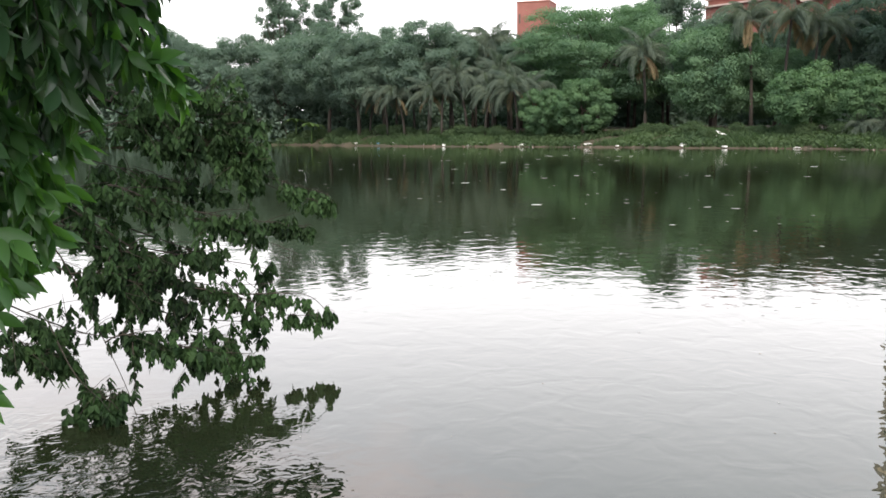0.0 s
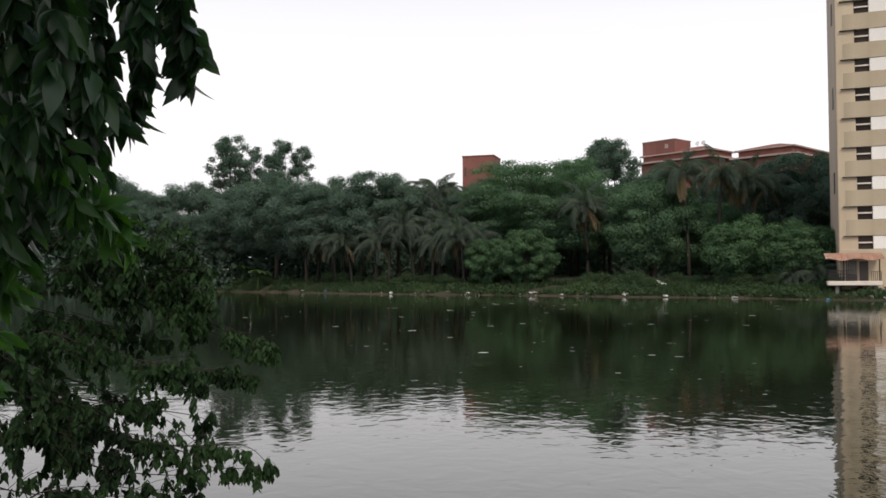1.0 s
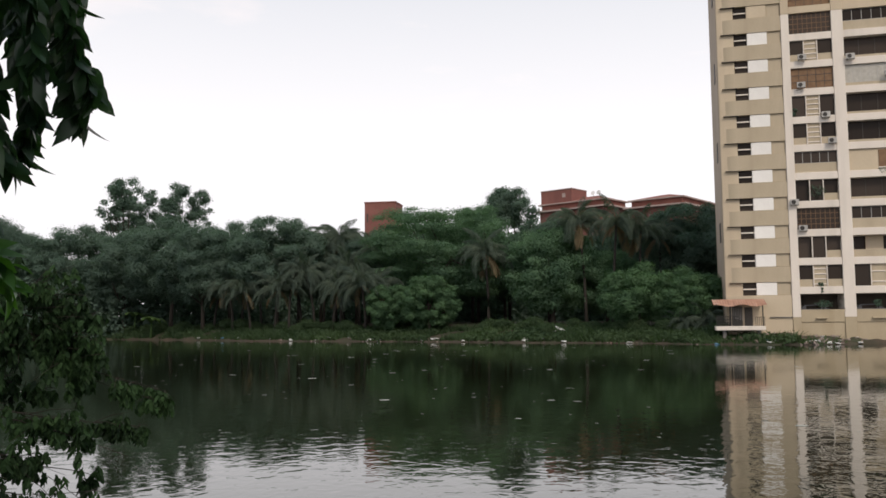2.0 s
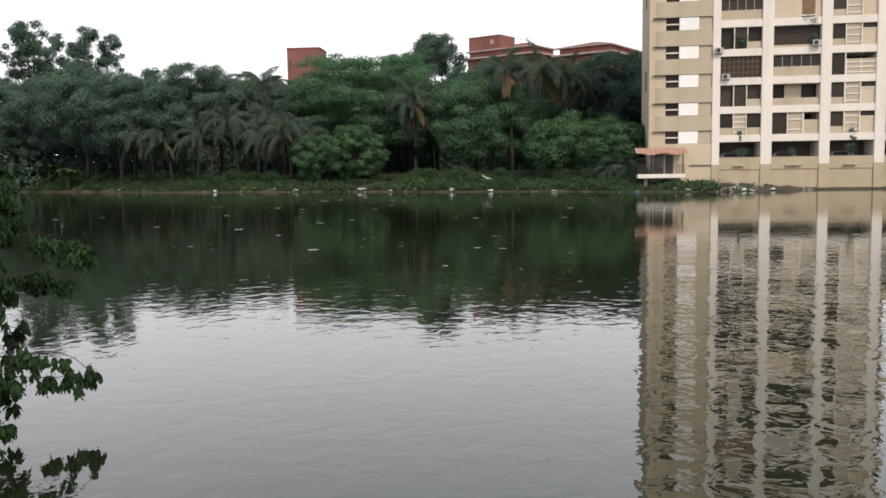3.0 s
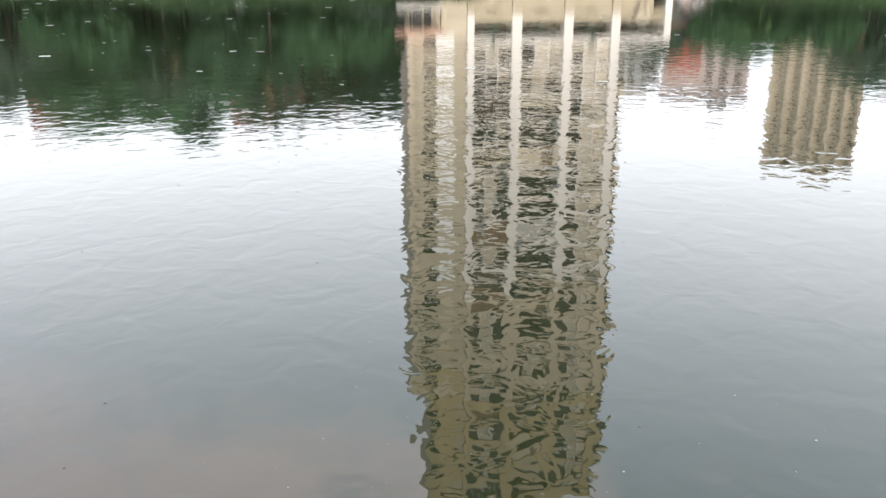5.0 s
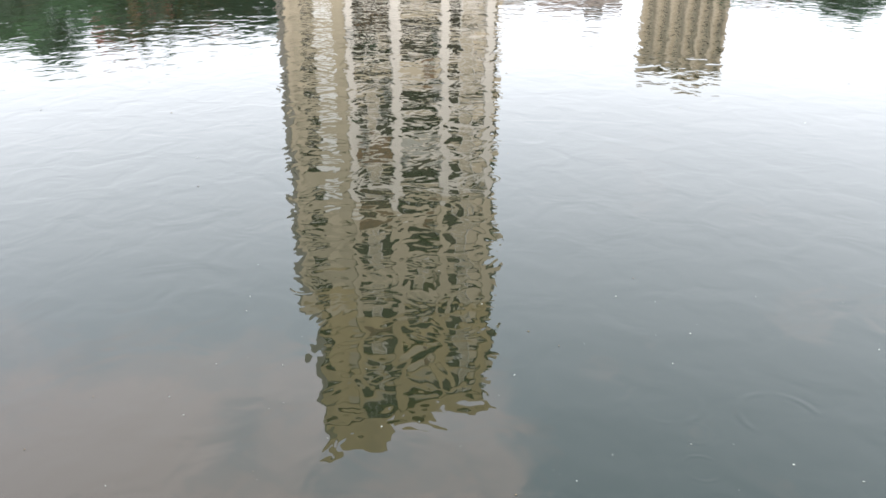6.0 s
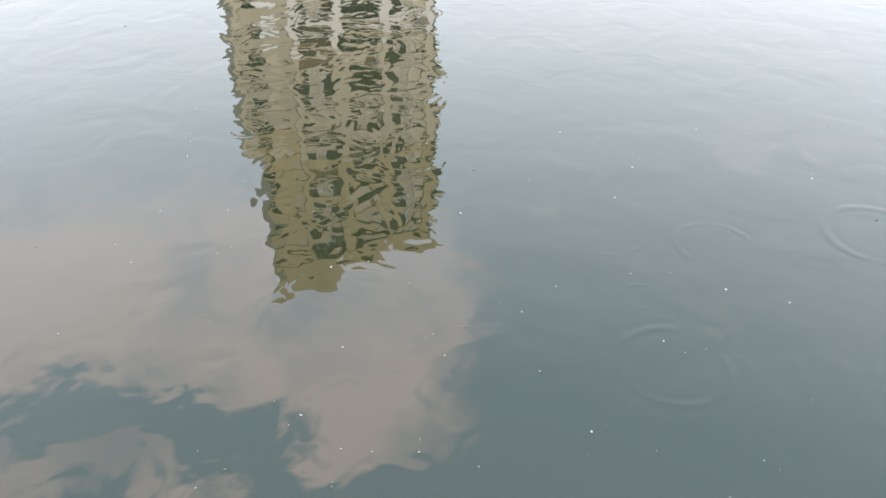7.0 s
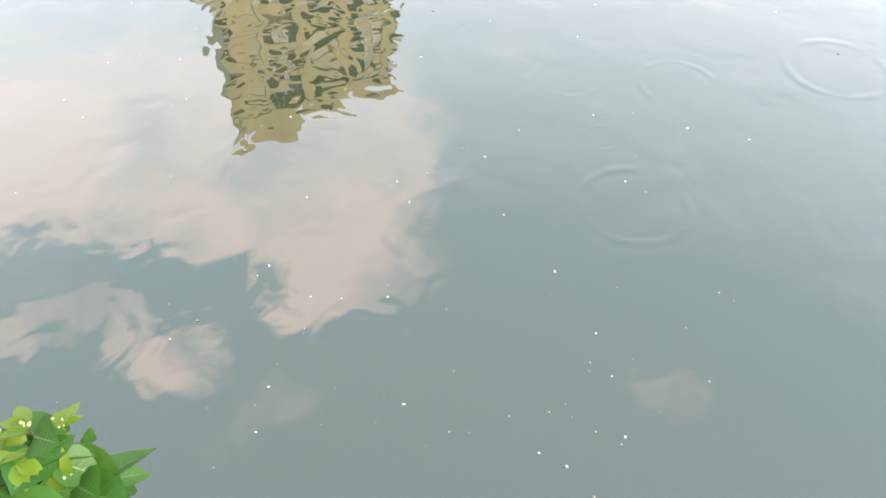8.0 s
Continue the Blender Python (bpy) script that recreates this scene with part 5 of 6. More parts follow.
def litter():
    r = random.Random(21)
    white = [crumpled(i, LITTERW, "plastic_litter") for i in range(3)]
    blue = crumpled(7, LITTERB, "plastic_litter")
    stones = [crumpled(30 + i, STONE, "stone", 0.6) for i in range(3)]
    bags = [(-5.3, 0.3), (-5.9, 0.3), (-8.8, 0.3), (-8.6, 0.8), (-15.7, 0.2), (-15.9, 0.4)] + [(-17.6 + r.uniform(-0.6, 0.6), r.uniform(3.5, 6)) for _ in range(12)]
    bags += [(r.uniform(-29, 6), r.uniform(0.0, 1.2)) for _ in range(30)] + [(r.uniform(-60, -46.3), r.uniform(0.0, 1.5)) for _ in range(18)] + [(r.uniform(-48.4, -45.9), r.uniform(0.5, 4.0)) for _ in range(26)] + [(r.uniform(-37.0, -31), r.uniform(0.0, 2.5)) for _ in range(16)]
    for i, (az, off) in enumerate(bags):
        x, y, _ = spot(az, shore_at(az) + off + 0.3)
        me = r.choice(white) if i < 18 or r.random() < 0.9 else blue
        s = r.uniform(0.25, 0.8) if i > 17 else r.uniform(0.6, 1.1)
        ob = new("plastic_litter", me)
        ob.location, ob.rotation_euler, ob.scale = (x, y, max(0.02, ground_z(x, y)) + max(0.0, heap_z(x, y) - 0.1) + (0.1 if off < 3 else 0.3) * s), (r.uniform(-0.3, 0.3), r.uniform(-0.3, 0.3), r.uniform(0, 6)), (s * 1.3, s * 0.8, s)
        tagged(ob, "crumpled plastic litter washed up on the bank", "litter", "litter on the bank")
    spots = [(r.uniform(-28.6, 8), r.uniform(-0.1, 0.9) + 1.2 * r.random() ** 4, 0.12 + 0.3 * r.random() ** 2) for _ in range(120)]
    spots += [(r.uniform(-37.5, -28.8), r.uniform(0.1, 3.2), r.uniform(0.2, 0.75)) for _ in range(24)] + [(r.uniform(-37.6, -33), r.uniform(0.1, 3.0), r.uniform(0.3, 0.9)) for _ in range(22)]
    spots += [(r.uniform(-48.2, -45.9), r.uniform(0.0, 4.0), r.uniform(0.25, 0.7)) for _ in range(40)]
    for az, off, s in spots:
        x, y, _ = spot(az, shore_at(az) + off)
        ob = new("stone", r.choice(stones))
        z = max(0.0, ground_z(x, y))
        z += max(0.0, heap_z(x, y) - 0.1)
        ob.location, ob.rotation_euler, ob.scale = (x, y, z + 0.05 * s), (r.uniform(0, 6), 0.3, r.uniform(0, 6)), (s * 1.2, s * 0.8, s * 0.8)
        tagged(ob, "broken masonry lump on the bank", "stone", "rubble on the bank")


litter()


def debris_at_wall():
    """A ridge of dumped soil and rubble along the foot of the tower."""
    rng = random.Random(64)

    def ridge(x, y):
        along = min(1.0, max(0.0, (26.0 - x) / 12.0)) * min(1.0, max(0.0, (x - 7.0) / 2.5))
        across = max(0.0, 1 - ((y + 0.7) / 2.0) ** 2)
        return -0.25 + (0.35 + 0.85 * along) * across * (1 + 0.45 * noise.noise(Vector((x * 0.7, y * 0.9, 3)))) * (0.35 + 0.65 * min(1, along * 3))

    nx, ny = 96, 16
    vs = [TOWER_M @ Vector((7 + 22 * i / nx, -0.02 - 2.7 * j / ny, ridge(7 + 22 * i / nx, -0.02 - 2.7 * j / ny) + 0.05 * noise.noise(Vector((i * 0.6, j * 0.7, 0))))) for i in range(nx + 1) for j in range(ny + 1)]
    fs = [(i * (ny + 1) + j, (i + 1) * (ny + 1) + j, (i + 1) * (ny + 1) + j + 1, i * (ny + 1) + j + 1) for i in range(nx) for j in range(ny)]
    tagged(new("soil_mound", np_mesh("soil_mound", [tuple(p) for p in vs], fs, SOIL, True)), "low ridge of dumped soil at the foot of the tower wall", "soil mound")
    stones = [crumpled(70 + i, STONE, "stone", 0.6) for i in range(3)]
    white = [crumpled(80 + i, LITTERW, "plastic_litter") for i in range(2)]
    for i in range(100):
        x, y = 8.2 + 17 * rng.random() ** 1.2, rng.uniform(-2.2, -0.2)
        z = ridge(x, y)
        if z < -0.08:
            continue
        plastic = i % 6 == 0
        s = rng.uniform(0.2, 0.5) if plastic else rng.uniform(0.12, 0.55)
        ob = new("plastic_litter" if plastic else "stone", rng.choice(white if plastic else stones))
        ob.location = TOWER_M @ Vector((x, y, z + 0.06 * s))
        ob.rotation_euler, ob.scale = (rng.uniform(-0.4, 0.4), rng.uniform(-0.4, 0.4), rng.uniform(0, 6)), (s * 1.2, s * 0.8, s * 0.8)
        if plastic:
            tagged(ob, "crumpled plastic litter washed up on the bank", "litter", "litter on the bank")
        else:
            tagged(ob, "broken masonry lump on the bank", "stone", "rubble on the bank")


debris_at_wall()


def floating():
    r = random.Random(31)
    leafm = crumpled(50, DEADLEAF, "floating_leaf", 0.06)
    foam = crumpled(51, FOAM, "floating_scum", 0.05)
    for i in range(150):
        az = r.uniform(-48, 20) if i % 3 else r.uniform(-24, 2)
        d = r.uniform(20, 88)
        ob = new("floating_scum", foam)
        s = (0.07 + 0.24 * r.random() ** 2.2) * (0.6 + d / 100)
        x, y, _ = spot(az, d)
        ob.location, ob.rotation_euler, ob.scale = (x, y, 0.005), (0, 0, radians(az) + r.uniform(-0.5, 0.5)), (s * 1.5, s * 0.9, s)
        tagged(ob, "pale patch of scum floating on the pond", "scum", "scum patches on the water")
    for i in range(120):
        az = r.uniform(-80, 25)
        d = 1.6 + 16 * r.random() ** 2
        ob = new("floating_leaf", leafm if i % 3 else foam)
        s = r.uniform(0.002, 0.005) * (1 + d * 0.3)
        x, y, _ = spot(az, d)
        ob.location, ob.rotation_euler, ob.scale = (x, y, 0.003), (0, 0, r.uniform(0, 6)), (s * 1.7, s, s)
        tagged(ob, "small bit of leaf floating on the pond", "leaf", "leaf bits on the water")
    fleck = crumpled(52, FOAM, "floating_fleck", 0.12)
    for i in range(90):
        x, y, _ = spot(r.uniform(-78, -18), 1.7 + 4.5 * r.random() ** 1.6)
        s = 0.002 + 0.006 * r.random() ** 2.5
        ob = new("floating_fleck", fleck)
        ob.location, ob.rotation_euler, ob.scale = (x, y, 0.002), (0, 0, r.uniform(0, 6)), (s * 1.8, s, s)
        tagged(ob, "tiny pale fleck floating on the pond", "fleck", "flecks on the water")


floating()


# ---------------------------------------------------------------- overhanging branches by the near bank
def polar(az, el, d):
    a, e = radians(az), radians(el)
    return Vector((-math.sin(a) * d, math.cos(a) * d, EYE_Z + math.tan(e) * d))


def smooth_line(pts, n):
    """Points along a smooth curve through pts."""
    pts = [Vector(p) for p in pts]
    out = []
    seg = len(pts) - 1
    for i in range(n + 1):
        u = min(seg - 1e-6, seg * i / n)
        k = int(u)
        t = u - k
        p0, p1, p2, p3 = pts[max(k - 1, 0)], pts[k], pts[k + 1], pts[min(k + 2, seg)]
        out.append(0.5 * ((2 * p1) + (p2 - p0) * t + (2 * p0 - 5 * p1 + 4 * p2 - p3) * t * t + (3 * p1 - p0 - 3 * p2 + p3) * t * t * t))
    return out


def feather_leaf(rng, base, out, length, store):
    """A short drooping leaf with paired broad leaflets."""
    v, f = store
    p = Vector(base)
    d = Vector(out).normalized()
    side = d.cross(Vector((0, 0, 1)))
    side = side.normalized() if side.length > 0.1 else Vector((1, 0, 0))
    steps = 4
    for i in range(steps):
        d = (d + Vector((0, 0, -0.6))).normalized()
        q = p + d * length / steps
        for s in (-1, 1):
            w = rng.uniform(0.06, 0.095)
            tip = q + side * s * w * 0.5 + d * w * 0.5 + Vector((0, 0, -w * 0.6)) + Vector(rng.normal(0, 0.012, 3))
            across = (d * 0.4 + side * 0.5 * s + Vector(rng.normal(0, 0.4, 3))).normalized() * w * 0.37
            a, b = q.lerp(tip, 0.3), q.lerp(tip, 0.7)
            bow = across.cross(tip - q).normalized() * 0.008
            o = len(v)
            v += [tuple(q), tuple(a + across + bow), tuple(b + across * 0.85 + bow), tuple(tip), tuple(b - across * 0.85 + bow), tuple(a - across + bow)]
            f.append((o, o + 1, o + 2, o + 3, o + 4, o + 5))
        p = q


def feather_tree():
    t = thing("overhanging_tree", "tree with drooping feathery leaves hanging over the water", "tree")
    rng = np.random.default_rng(77)
    root = polar(52, -8, 7.0)
    base = Vector((root.x, root.y, ground_z(root.x, root.y) - 0.3))
    fork = Vector((root.x + 0.2, root.y + 0.2, 2.6))
    trunk_line = smooth_line([base, base.lerp(fork, 0.5) + Vector((0.08, -0.05, 0)), fork, fork + Vector((0.5, 0.5, 1.4)), fork + Vector((0.9, 0.7, 3.0))], 14)
    linked("trunk", np_mesh("trunk", *tube(trunk_line, [0.16 - 0.009 * i for i in range(15)], 10), BARK, True), t)
    B = [
        [(42, 6, 8.4), (30, 4.5, 9.4), (22.6, 1.9, 9.9), (17.5, -0.5, 10.2), (12.7, -3.3, 10.4), (8.2, -5.0, 10.5)],
        [(42, 3, 8.4), (30, 0.5, 9.2), (23.5, -3.5, 9.7), (18, -5.2, 9.9), (13.5, -6.8, 10.0), (10, -8.3, 10.1)],
        [(40, 1, 8.4), (31, -1.5, 9.0), (25.5, -6.4, 9.4), (23.2, -11.5, 9.3), (21.6, -15.6, 9.0), (20.9, -18.0, 8.4)],
        [(38, 1, 8.4), (29, -1.5, 9.2), (23.2, -5.3, 9.6), (17.9, -9.4, 9.9), (12.8, -12.0, 10.0), (8.8, -12.5, 10.2)],
        [(23.0, -11.0, 9.3), (18.5, -12.6, 9.8), (15.5, -13.4, 10.0), (12.6, -13.6, 10.1)],
        [(38, -4, 8.0), (33, -9, 8.6), (28.5, -12.8, 9.0), (25.5, -13.2, 9.4), (23.5, -13.2, 9.6)],
        [(36, -1, 8.4), (27, -4.5, 9.2), (21, -8.2, 9.7), (16.3, -10.0, 9.9), (11.6, -10.2, 10.2)],
        [(34, 3, 8.6), (26, -0.5, 9.4), (19.0, 0.8, 10.0), (15.0, -1.0, 10.2), (12.2, -2.0, 10.4)],
        [(32, -3, 8.8), (26, -7.5, 9.4), (19.5, -11.4, 9.8), (14, -12.6, 10.0), (10.3, -12.3, 10.2)],
        [(36, -5, 8.4), (30, -9, 8.8), (24, -12.4, 9.3), (19.5, -13.4, 9.7), (16.5, -13.6, 9.9)],
        [(34, 5, 8.8), (27, 3.0, 9.6), (21.0, 2.8, 10.1), (17.5, 1.6, 10.4)],
        [(30, -2, 9.0), (24, -6, 9.9), (18.5, -7.8, 10.3), (12.8, -9.0, 10.6), (10.8, -10.0, 10.7)],
        [(32, -1, 9.0), (25, -4, 9.8), (20.5, -6.2, 10.2), (15.5, -8.5, 10.5), (12.0, -11.2, 10.6)],
        [(28, 1, 9.4), (23, -1.6, 9.9), (18.5, -3.0, 10.2), (15.0, -4.0, 10.4)],
        [(30, 3, 9.2), (22, 2.0, 9.8), (17.5, 0.8, 10.1), (14.2, 0.0, 10.2), (12.0, -1.6, 10.2)],
        [(28, 0, 9.3), (21, -0.6, 9.8), (16.0, -0.9, 10.1), (12.6, -2.6, 10.3)],
        [(26, 3.5, 9.6), (20.4, 2.4, 9.9), (16.6, 2.2, 10.1), (14.2, 1.3, 10.2), (12.3, 0.4, 10.3)],
        [(24, 0.8, 9.7), (18.3, 0.2, 10.0), (14.4, -1.6, 10.2), (12.6, -2.8, 10.3), (7.9, -4.4, 10.5)],
        [(24.8, -5.0, 9.4), (21.4, -3.4, 9.7), (18.2, -4.8, 9.9), (14, -5.8, 10.1), (9.4, -6.5, 10.3)],
        [(24, -9.0, 9.3), (19, -9.8, 9.6), (14, -10.8, 9.9), (9.8, -11.0, 10.1), (8.2, -12.2, 10.2)],
        [(25, -11, 9.0), (21, -12.9, 9.0), (17, -14.2, 9.0), (13.2, -14.8, 9.0)],
        [(26, -12, 8.8), (24.6, -14.6, 8.7), (23.5, -16.2, 8.6), (22.4, -16.9, 8.5)],
        [(27, -5.6, 9.3), (22.5, -7.2, 9.6), (19, -8.0, 9.8), (15.5, -7.8, 10.0)],
        [(27, -8.4, 9.1), (22.5, -9.9, 9.4), (19, -10.8, 9.6), (16.5, -11.4, 9.7)],
        [(26, -6.5, 9.2), (23.4, -8.8, 9.4), (21.2, -9.2, 9.6), (18.2, -9.6, 9.8)],
        [(34, -6, 8.6), (29.5, -10.5, 9.0), (26.8, -13.0, 9.2), (24.4, -14.2, 9.3)],
        [(36, -3, 8.6), (31, -7, 9.4), (28.0, -10.5, 9.8), (25.2, -12.4, 9.9)],
    ]
    dense = [1.2, 1.3, 0.5, 1.0, 0.9, 0.9, 1.0, 1.2, 0.9, 0.9, 1.0, 1.2, 1.2, 1.1, 1.5, 1.3, 1.5, 1.5, 1.6, 1.2, 1.5, 1.2, 1.5, 1.4, 1.5, 1.4, 1.3]
    wood = []          # points along the limbs that spring from the trunk
    for pts, den in sorted(zip(B, dense), key=lambda e: -e[0][0][0]):
        own = [polar(*p) for p in pts]
        start = fork if pts[0][0] > 33 else min(wood, key=lambda q: (q - own[1]).length + 0.6 * (q - own[0]).length)
        if start != fork:
            own = own[1:]
        line = smooth_line([start] + own, 26)
        wood += line[4:20]
        thick = 0.017 if len(pts) > 4 else 0.010
        limb = linked("limb", np_mesh("limb", *tube(line, [max(0.004, thick * (1 - i / 27)) for i in range(27)], 6), TWIG, True), t)
        twigs, leaves = [], ([], [])
        for i in range(7, 27):
            # leaves stand in bunches with bare stretches between
            if noise.noise(line[i] * 3.4) < -0.02 - 0.2 * (den - 1):
                continue
            for _ in range(int(rng.integers(1, 3)) if den < 1 else int(rng.integers(2, 4))):
                p = line[i]
                d = Vector((rng.normal(0.35, 0.6), rng.normal(0, 0.6), rng.normal(-0.12, 0.35)))
                L = rng.uniform(0.10, 0.62) * (0.3 if i > 22 else 0.6 if i > 18 else 1.0)
                q = p + d.normalized() * L
                twigs.append(tube([p, p.lerp(q, 0.5) + Vector((0, 0, 0.02)), q], [0.005, 0.003, 0.002], 4))
                k = int(1 + den * 3.4)
                for j in range(k):
                    s = p.lerp(q, (j + 0.7) / k)
                    if s.z < 0.05:
                        continue
                    feather_leaf(rng, s, Vector((rng.normal(0, 0.6), rng.normal(0, 0.6), rng.normal(-0.5, 0.3))), rng.uniform(0.07, 0.12), leaves)
        tagged(linked("twig_spray", np_mesh("twig_spray", *join_shapes(twigs), TWIG), limb), kind="stuff")
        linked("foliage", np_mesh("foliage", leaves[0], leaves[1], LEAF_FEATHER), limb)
    # an added crown over the trunk, out of view, keeps light off the lower boughs
    n = 7000
    c = rng.normal(size=(n, 3))
    c *= rng.random((n, 1)) ** 0.33 / np.linalg.norm(c, axis=1, keepdims=True)
    v, f = leaf_quads(rng, c * np.array([2.4, 2.2, 0.9]) + np.array([-5.0, 5.8, 6.6]), rng.normal(0, 0.6, (n, 3)) + np.array([0, 0, 0.8]), 0.10, 1.9)
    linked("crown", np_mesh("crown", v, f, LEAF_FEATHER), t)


feather_tree()


def blade(rng, base, along, normal, length, width, store, curl=0.25, veins=None):
    """A pointed leaf with a folded midrib; eight faces."""
    v, f = store
    a = Vector(along).normalized()
    n = (Vector(normal) - a * a.dot(Vector(normal))).normalized()
    s = a.cross(n)
    o = len(v)
    prof = ((0.0, 0.03), (0.1, 0.42), (0.25, 0.82), (0.42, 1.0), (0.6, 0.88), (0.78, 0.55), (0.9, 0.24), (1.0, 0.02))
    for t, w in prof:
        c = Vector(base) + a * (t * length) - n * (curl * length * t * t)
        hw = w * width / 2
        v += [tuple(c - s * hw + n * hw * 0.3), tuple(c), tuple(c + s * hw + n * hw * 0.3)]
    if veins is not None:
        q = len(veins[0])
        for t, w in prof[:-1]:
            c = Vector(base) + a * (t * length) - n * (curl * length * t * t) + n * 0.0012
            hw = 0.022 * width * (1.2 - t)
            veins[0].extend([tuple(c - s * hw), tuple(c + s * hw)])
        for i in range(len(prof) - 2):
            veins[1].append((q + 2 * i, q + 2 * i + 1, q + 2 * i + 3, q + 2 * i + 2))
        for t in (0.16, 0.28, 0.40, 0.52, 0.64):
            for e in (-1, 1):
                q = len(veins[0])
                t2, reach = t + 0.13, 0.34 * width * (1.25 - abs(t - 0.3) * 1.4)
                c = Vector(base) + a * (t * length) - n * (curl * length * t * t - 0.001)
                c2 = Vector(base) + a * (t2 * length) - n * (curl * length * t2 * t2 - reach * 0.3 - 0.001) + s * (e * reach)
                h = a * 0.008 * width
                veins[0].extend([tuple(c - h), tuple(c + h), tuple(c2)])
                veins[1].append((q, q + 1, q + 2))
    for i in range(len(prof) - 1):
        k = o + 3 * i
        f += [(k, k + 1, k + 4, k + 3), (k + 1, k + 2, k + 5, k + 4)]


def leafy_twig(rng, line, thick, length, width, gap, parent, material, hang=0.6, first=0.1, loose=0.4, veined=False):
    pts = smooth_line(line, 18)
    twig = linked("twig", np_mesh("twig", *tube(pts, [max(0.0015, thick * (1 - i / 20)) for i in range(19)], 6), TWIG, True), parent)
    store = ([], [])
    ribs = ([], []) if veined else None
    total = sum((pts[i + 1] - pts[i]).length for i in range(18))
    n = max(3, int(total / gap))
    for i in range(n):
        u = first + (1 - first) * (i + rng.uniform(-0.3, 0.3)) / n
        k = min(17, max(0, int(u * 18)))
        d = (pts[k + 1] - pts[k]).normalized()
        side = d.cross(Vector((rng.normal(), rng.normal(), rng.normal()))).normalized()
        along = d * 0.5 + side * 0.9 + Vector((0, 0, -hang * rng.uniform(0.6, 1.5)))
        nrm = Vector((rng.normal(0, loose), rng.normal(0, loose), 0.8))
        blade(rng, pts[k], along, nrm, length * rng.uniform(0.7, 1.2), width * rng.uniform(0.8, 1.15), store, rng.uniform(0.03, 0.16) if veined else rng.uniform(0.1, 0.4), ribs)
    if veined:
        tagged(linked("midrib", np_mesh("midrib", ribs[0], ribs[1], VEIN), twig), kind="stuff")
    tagged(linked("leaves", np_mesh("leaves", store[0], store[1], material, True), twig), kind="stuff")


def broadleaf_near():
    t = thing("near_broadleaf_tree", "tree with large glossy pointed leaves beside the viewpoint", "tree")
    rng = np.random.default_rng(91)
    root = polar(80, 0, 2.6)
    gz = ground_z(root.x, root.y)
    line = smooth_line([(root.x, root.y, gz - 0.3), (root.x + 0.1, root.y + 0.1, 2.0), polar(60, 25, 2.5), polar(40, 36, 2.8), polar(20, 38, 3.0)], 16)
    linked("trunk", np_mesh("trunk", *tube(line, [0.11 - 0.005 * i for i in range(17)], 10), BARK, True), t)
    heads = []
    # curtain of hanging twigs over the upper part of the view
    for az, e0, e1, d in [(31, 30, -1, 2.7), (28.5, 32, -3, 2.5), (26, 30, 0.5, 2.8), (24, 32, 0, 2.4), (22.3, 30, 1.5, 2.6), (20.6, 32, 3, 2.5), (19.0, 30, 5.5, 2.7),
                          (17.4, 32, 7.5, 2.6), (15.8, 32, 10.5, 2.7), (14.4, 33, 13.5, 2.8), (25, 26, 3, 3.2), (21.5, 26, 4, 3.1), (29.5, 25, 1, 3.1), (18.2, 30, 9, 2.3),
                          (23.2, 33, 6, 2.2), (27.2, 33, 4, 2.1), (33, 28, -4, 2.4), (16.4, 33, 13, 2.4), (13.4, 33, 10.5, 2.6), (24.8, 30, -2.5, 2.9), (22.8, 30, -1, 2.9), (27.0, 30, -3, 3.0),
                          (20.0, 32, 1.0, 2.8), (18.0, 32, 4.0, 2.9), (16.6, 32, 8.0, 2.9), (30.2, 30, -5, 2.6), (25.5, 33, 8, 2.0), (21.2, 34, 10, 2.1), (28.8, 34, 6, 2.0), (12.4, 33, 12.0, 2.5)]:
        w = rng.normal(0, 0.8, 3)
        heads.append(([polar(az + 5, e0 + 3, d + 0.1), polar(az + 2.2 + w[0], e0 * 0.6 + e1 * 0.4, d), polar(az + 0.8 + w[1], e0 * 0.3 + e1 * 0.7, d), polar(az, e1 + 2.0, d)], 0.100, 0.046, 0.0115))
    for pts, L, wd, gap in heads:
        leafy_twig(rng, pts, 0.006, L, wd, gap, t, LEAF_NEAR, 1.0, 0.0, 1.6)
    # lower, brighter sprays
    for az, e0, e1, d in [(22.8, 10, 2.0, 2.9), (23.4, 6, -2.5, 3.0), (24.2, 4, -5.0, 3.1), (23.0, 8, -0.5, 2.8), (25.0, 2, -8.0, 3.0), (24.6, 8, 1, 2.8), (26.0, 6, -2, 2.9), (17.4, 9, 2.0, 2.6), (18.4, 8, 2.8, 2.5), (16.9, 7, 0.8, 2.7), (30, 3, -10, 3.0), (27.8, 1, -11, 2.9), (26.5, 0, -9, 3.1), (25.4, -1, -7, 3.2), (28.8, -3, -12.5, 3.0), (31, -4, -15, 2.9), (26.8, 2, -4.5, 3.1), (29.6, -8, -17.0, 2.9), (24.8, 1, -3, 3.2), (28.0, -5, -9, 3.3), (27.2, -2, -8, 2.8), (29.2, 4, -6, 2.8), (25.6, 3, -5.5, 2.9), (30.5, -6, -12, 2.8), (26.4, -4, -10, 3.2), (28.4, -1, -6.5, 3.1)]:
        w = rng.normal(0, 0.6, 3)
        leafy_twig(rng, [polar(az + 6, e0 + 1.5, d + 0.1), polar(az + 3 + w[0], e0 * 0.7 + e1 * 0.3, d), polar(az + 1.0, e0 * 0.3 + e1 * 0.7, d), polar(az, e1 + 1.5, d)], 0.006, 0.11, 0.044, 0.012, t, LEAF_SPRAY, 0.6, 0.0, 1.1)


broadleaf_near()


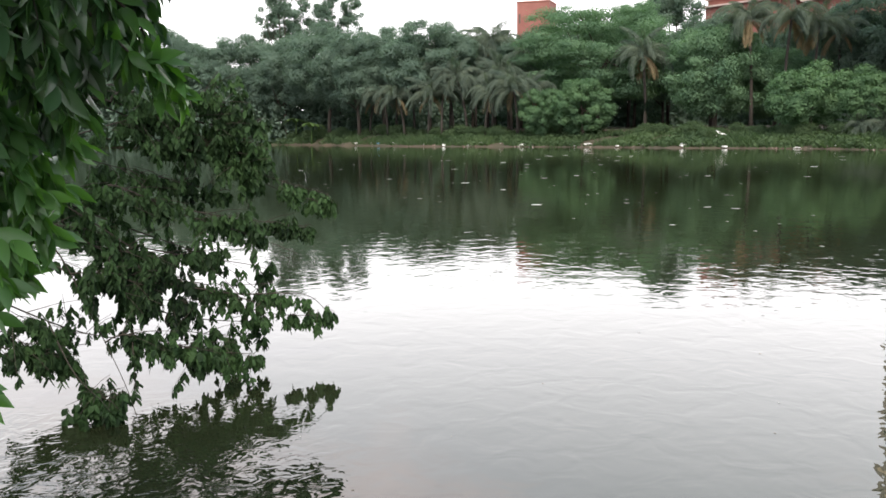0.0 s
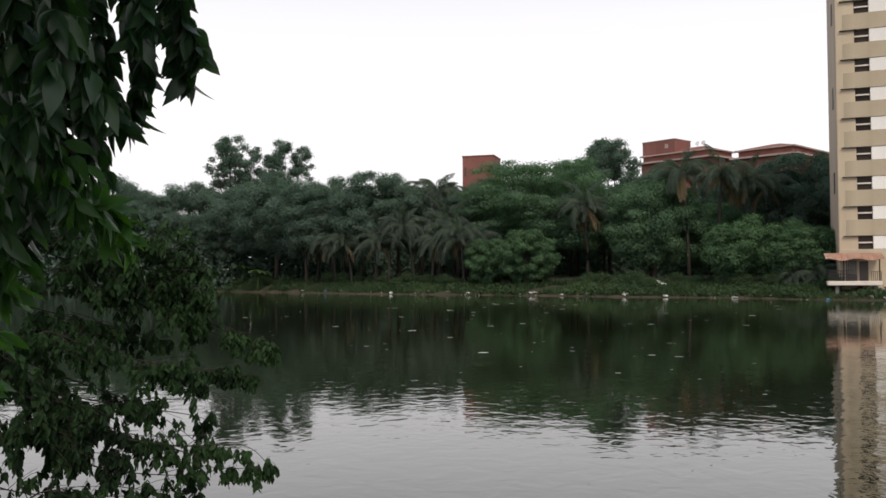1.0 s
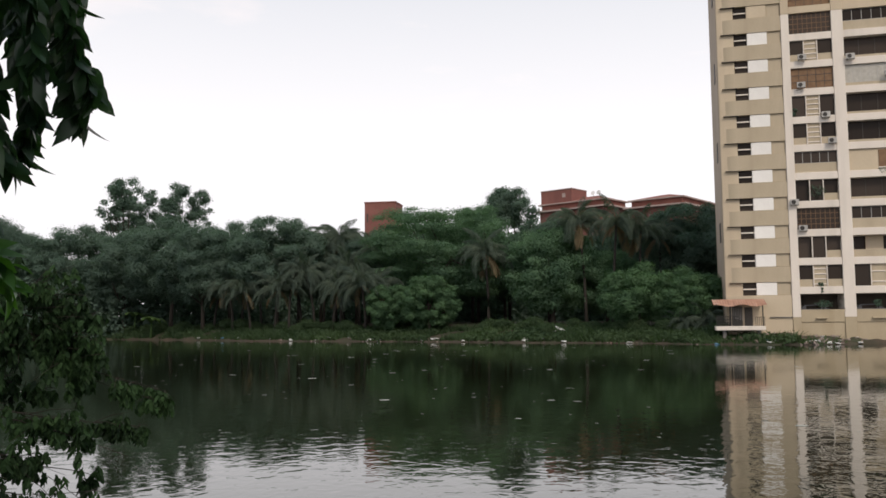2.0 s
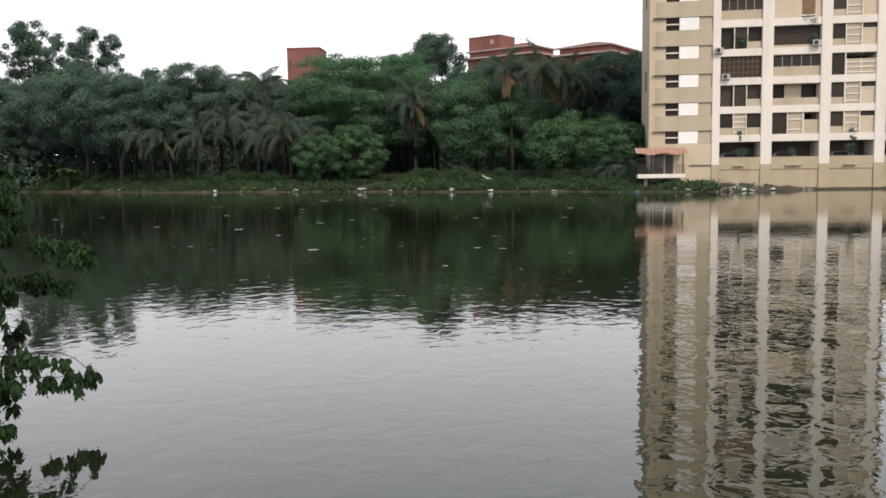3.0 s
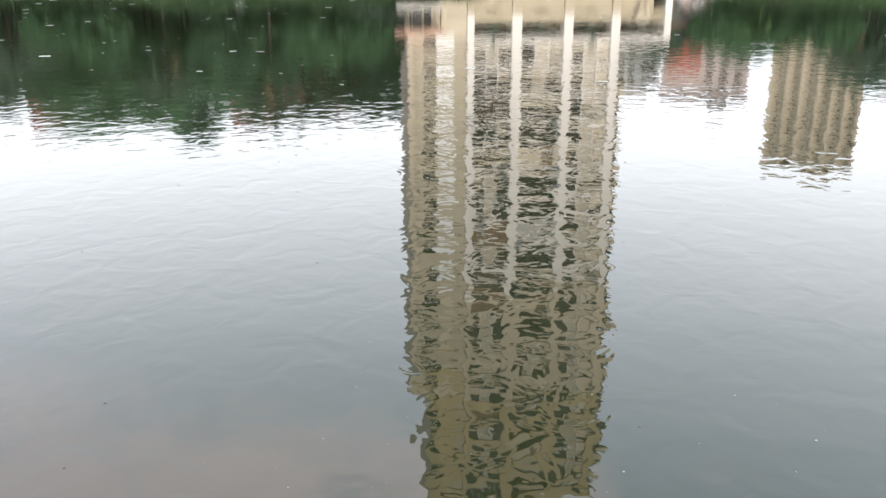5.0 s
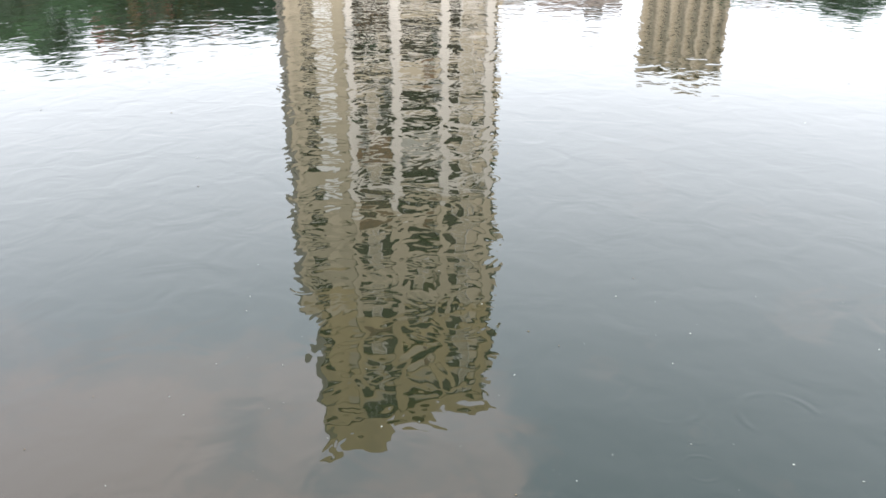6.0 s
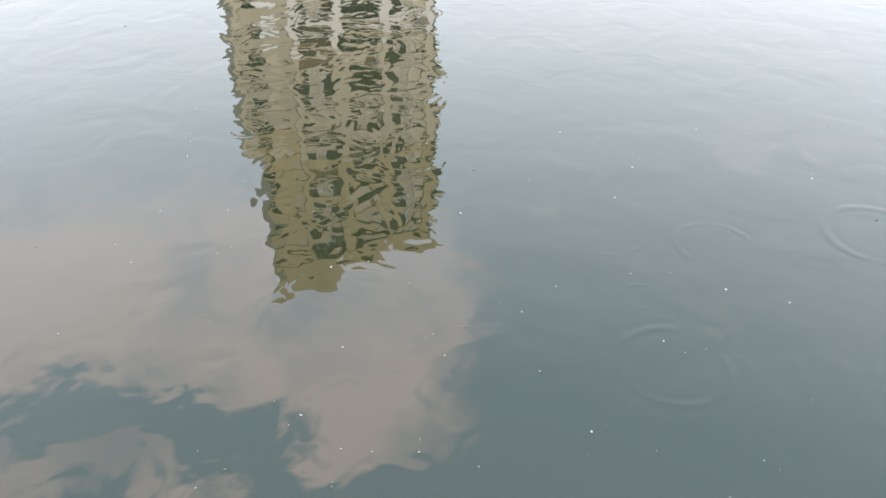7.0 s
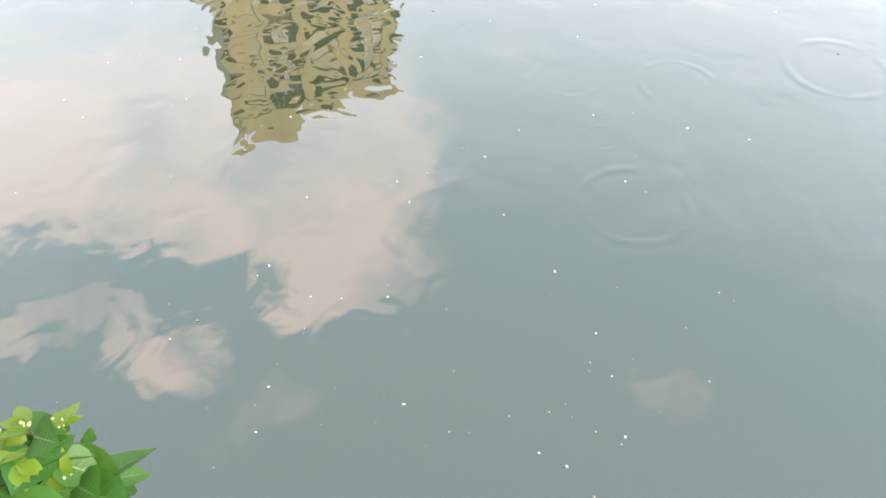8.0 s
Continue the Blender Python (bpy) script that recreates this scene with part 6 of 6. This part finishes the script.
def shade_canopy():
    """Added crown of the near tree, out of view overhead, to shade its leaves."""
    t = thing("overhead_crown", "added leafy crown overhead, out of view, shading the near leaves", "tree")
    rng = np.random.default_rng(3)
    n = 9000
    p = rng.normal(size=(n, 3))
    p /= np.linalg.norm(p, axis=1, keepdims=True)
    p *= rng.random((n, 1)) ** 0.33
    pos = p * np.array([2.7, 2.1, 0.75]) + np.array([-1.1, 0.5, 5.5])
    v, f = leaf_quads(rng, pos, rng.normal(0, 0.6, (n, 3)) + np.array([0, 0, 0.8]), 0.075, 2.2)
    linked("crown", np_mesh("crown", v, f, LEAF_NEAR), t)
    shapes = [tube([polar(60, 25, 2.5), (-1.6, 1.0, 5.0), (x, y, 5.5)], [0.05, 0.03, 0.008], 6) for x, y in ((-3, 0), (-2, 2), (-0.4, 1.6), (0.8, 0.8), (-0.2, -0.8), (-2.2, -0.9))]
    linked("boughs", np_mesh("boughs", *join_shapes(shapes), BARK), t)


shade_canopy()


def near_shrub():
    t = thing("waterside_shrub", "fresh green shrub with pale buds on the near bank", "shrub")
    rng = np.random.default_rng(5)
    for az, el, d in [(-7.4, -51.0, 1.04), (-5.2, -50.2, 1.02), (-3.4, -50.0, 1.05), (-7.6, -54.6, 1.0), (-6.0, -54.0, 0.95), (-2.6, -51.6, 0.98), (-0.6, -50.8, 1.0), (-8.4, -58.0, 0.98), (-4.6, -56.6, 0.93), (-1.4, -54.8, 0.95)]:
        top = polar(az, el, d)
        foot = polar(az * 0.5 + 2, -70, 0.55)
        foot.z = ground_z(foot.x, foot.y) - 0.02
        line = [foot, foot.lerp(top, 0.4) + Vector((-0.03, -0.03, 0.05)), foot.lerp(top, 0.8), top]
        leafy_twig(rng, line, 0.006, 0.125, 0.082, 0.042, t, LEAF_SHRUB, 0.85, 0.45, 0.4, True)
        store = ([], [])
        for _ in range(5):
            blade(rng, top, Vector((rng.normal(0, 0.7), rng.normal(0.1, 0.7), rng.uniform(-0.3, 0.35))), (0, 0, 1), rng.uniform(0.035, 0.065), rng.uniform(0.02, 0.036), store, 0.2)
        linked("top_leaves", np_mesh("top_leaves", store[0], store[1], LEAF_YOUNG, True), t)
        if az > -3 or az < -7.5:
            continue
        bm = bmesh.new()
        for _ in range(5):
            c = top + Vector(rng.normal(0, 0.007, 3)) + Vector((0, 0, 0.006))
            bmesh.ops.create_icosphere(bm, subdivisions=1, radius=rng.uniform(0.002, 0.0035), matrix=Matrix.Translation(c) @ Matrix.Diagonal((1, 1, 1.5, 1)))
        part("buds", bm, PETAL, t, "pale cream flower buds")


near_shrub()
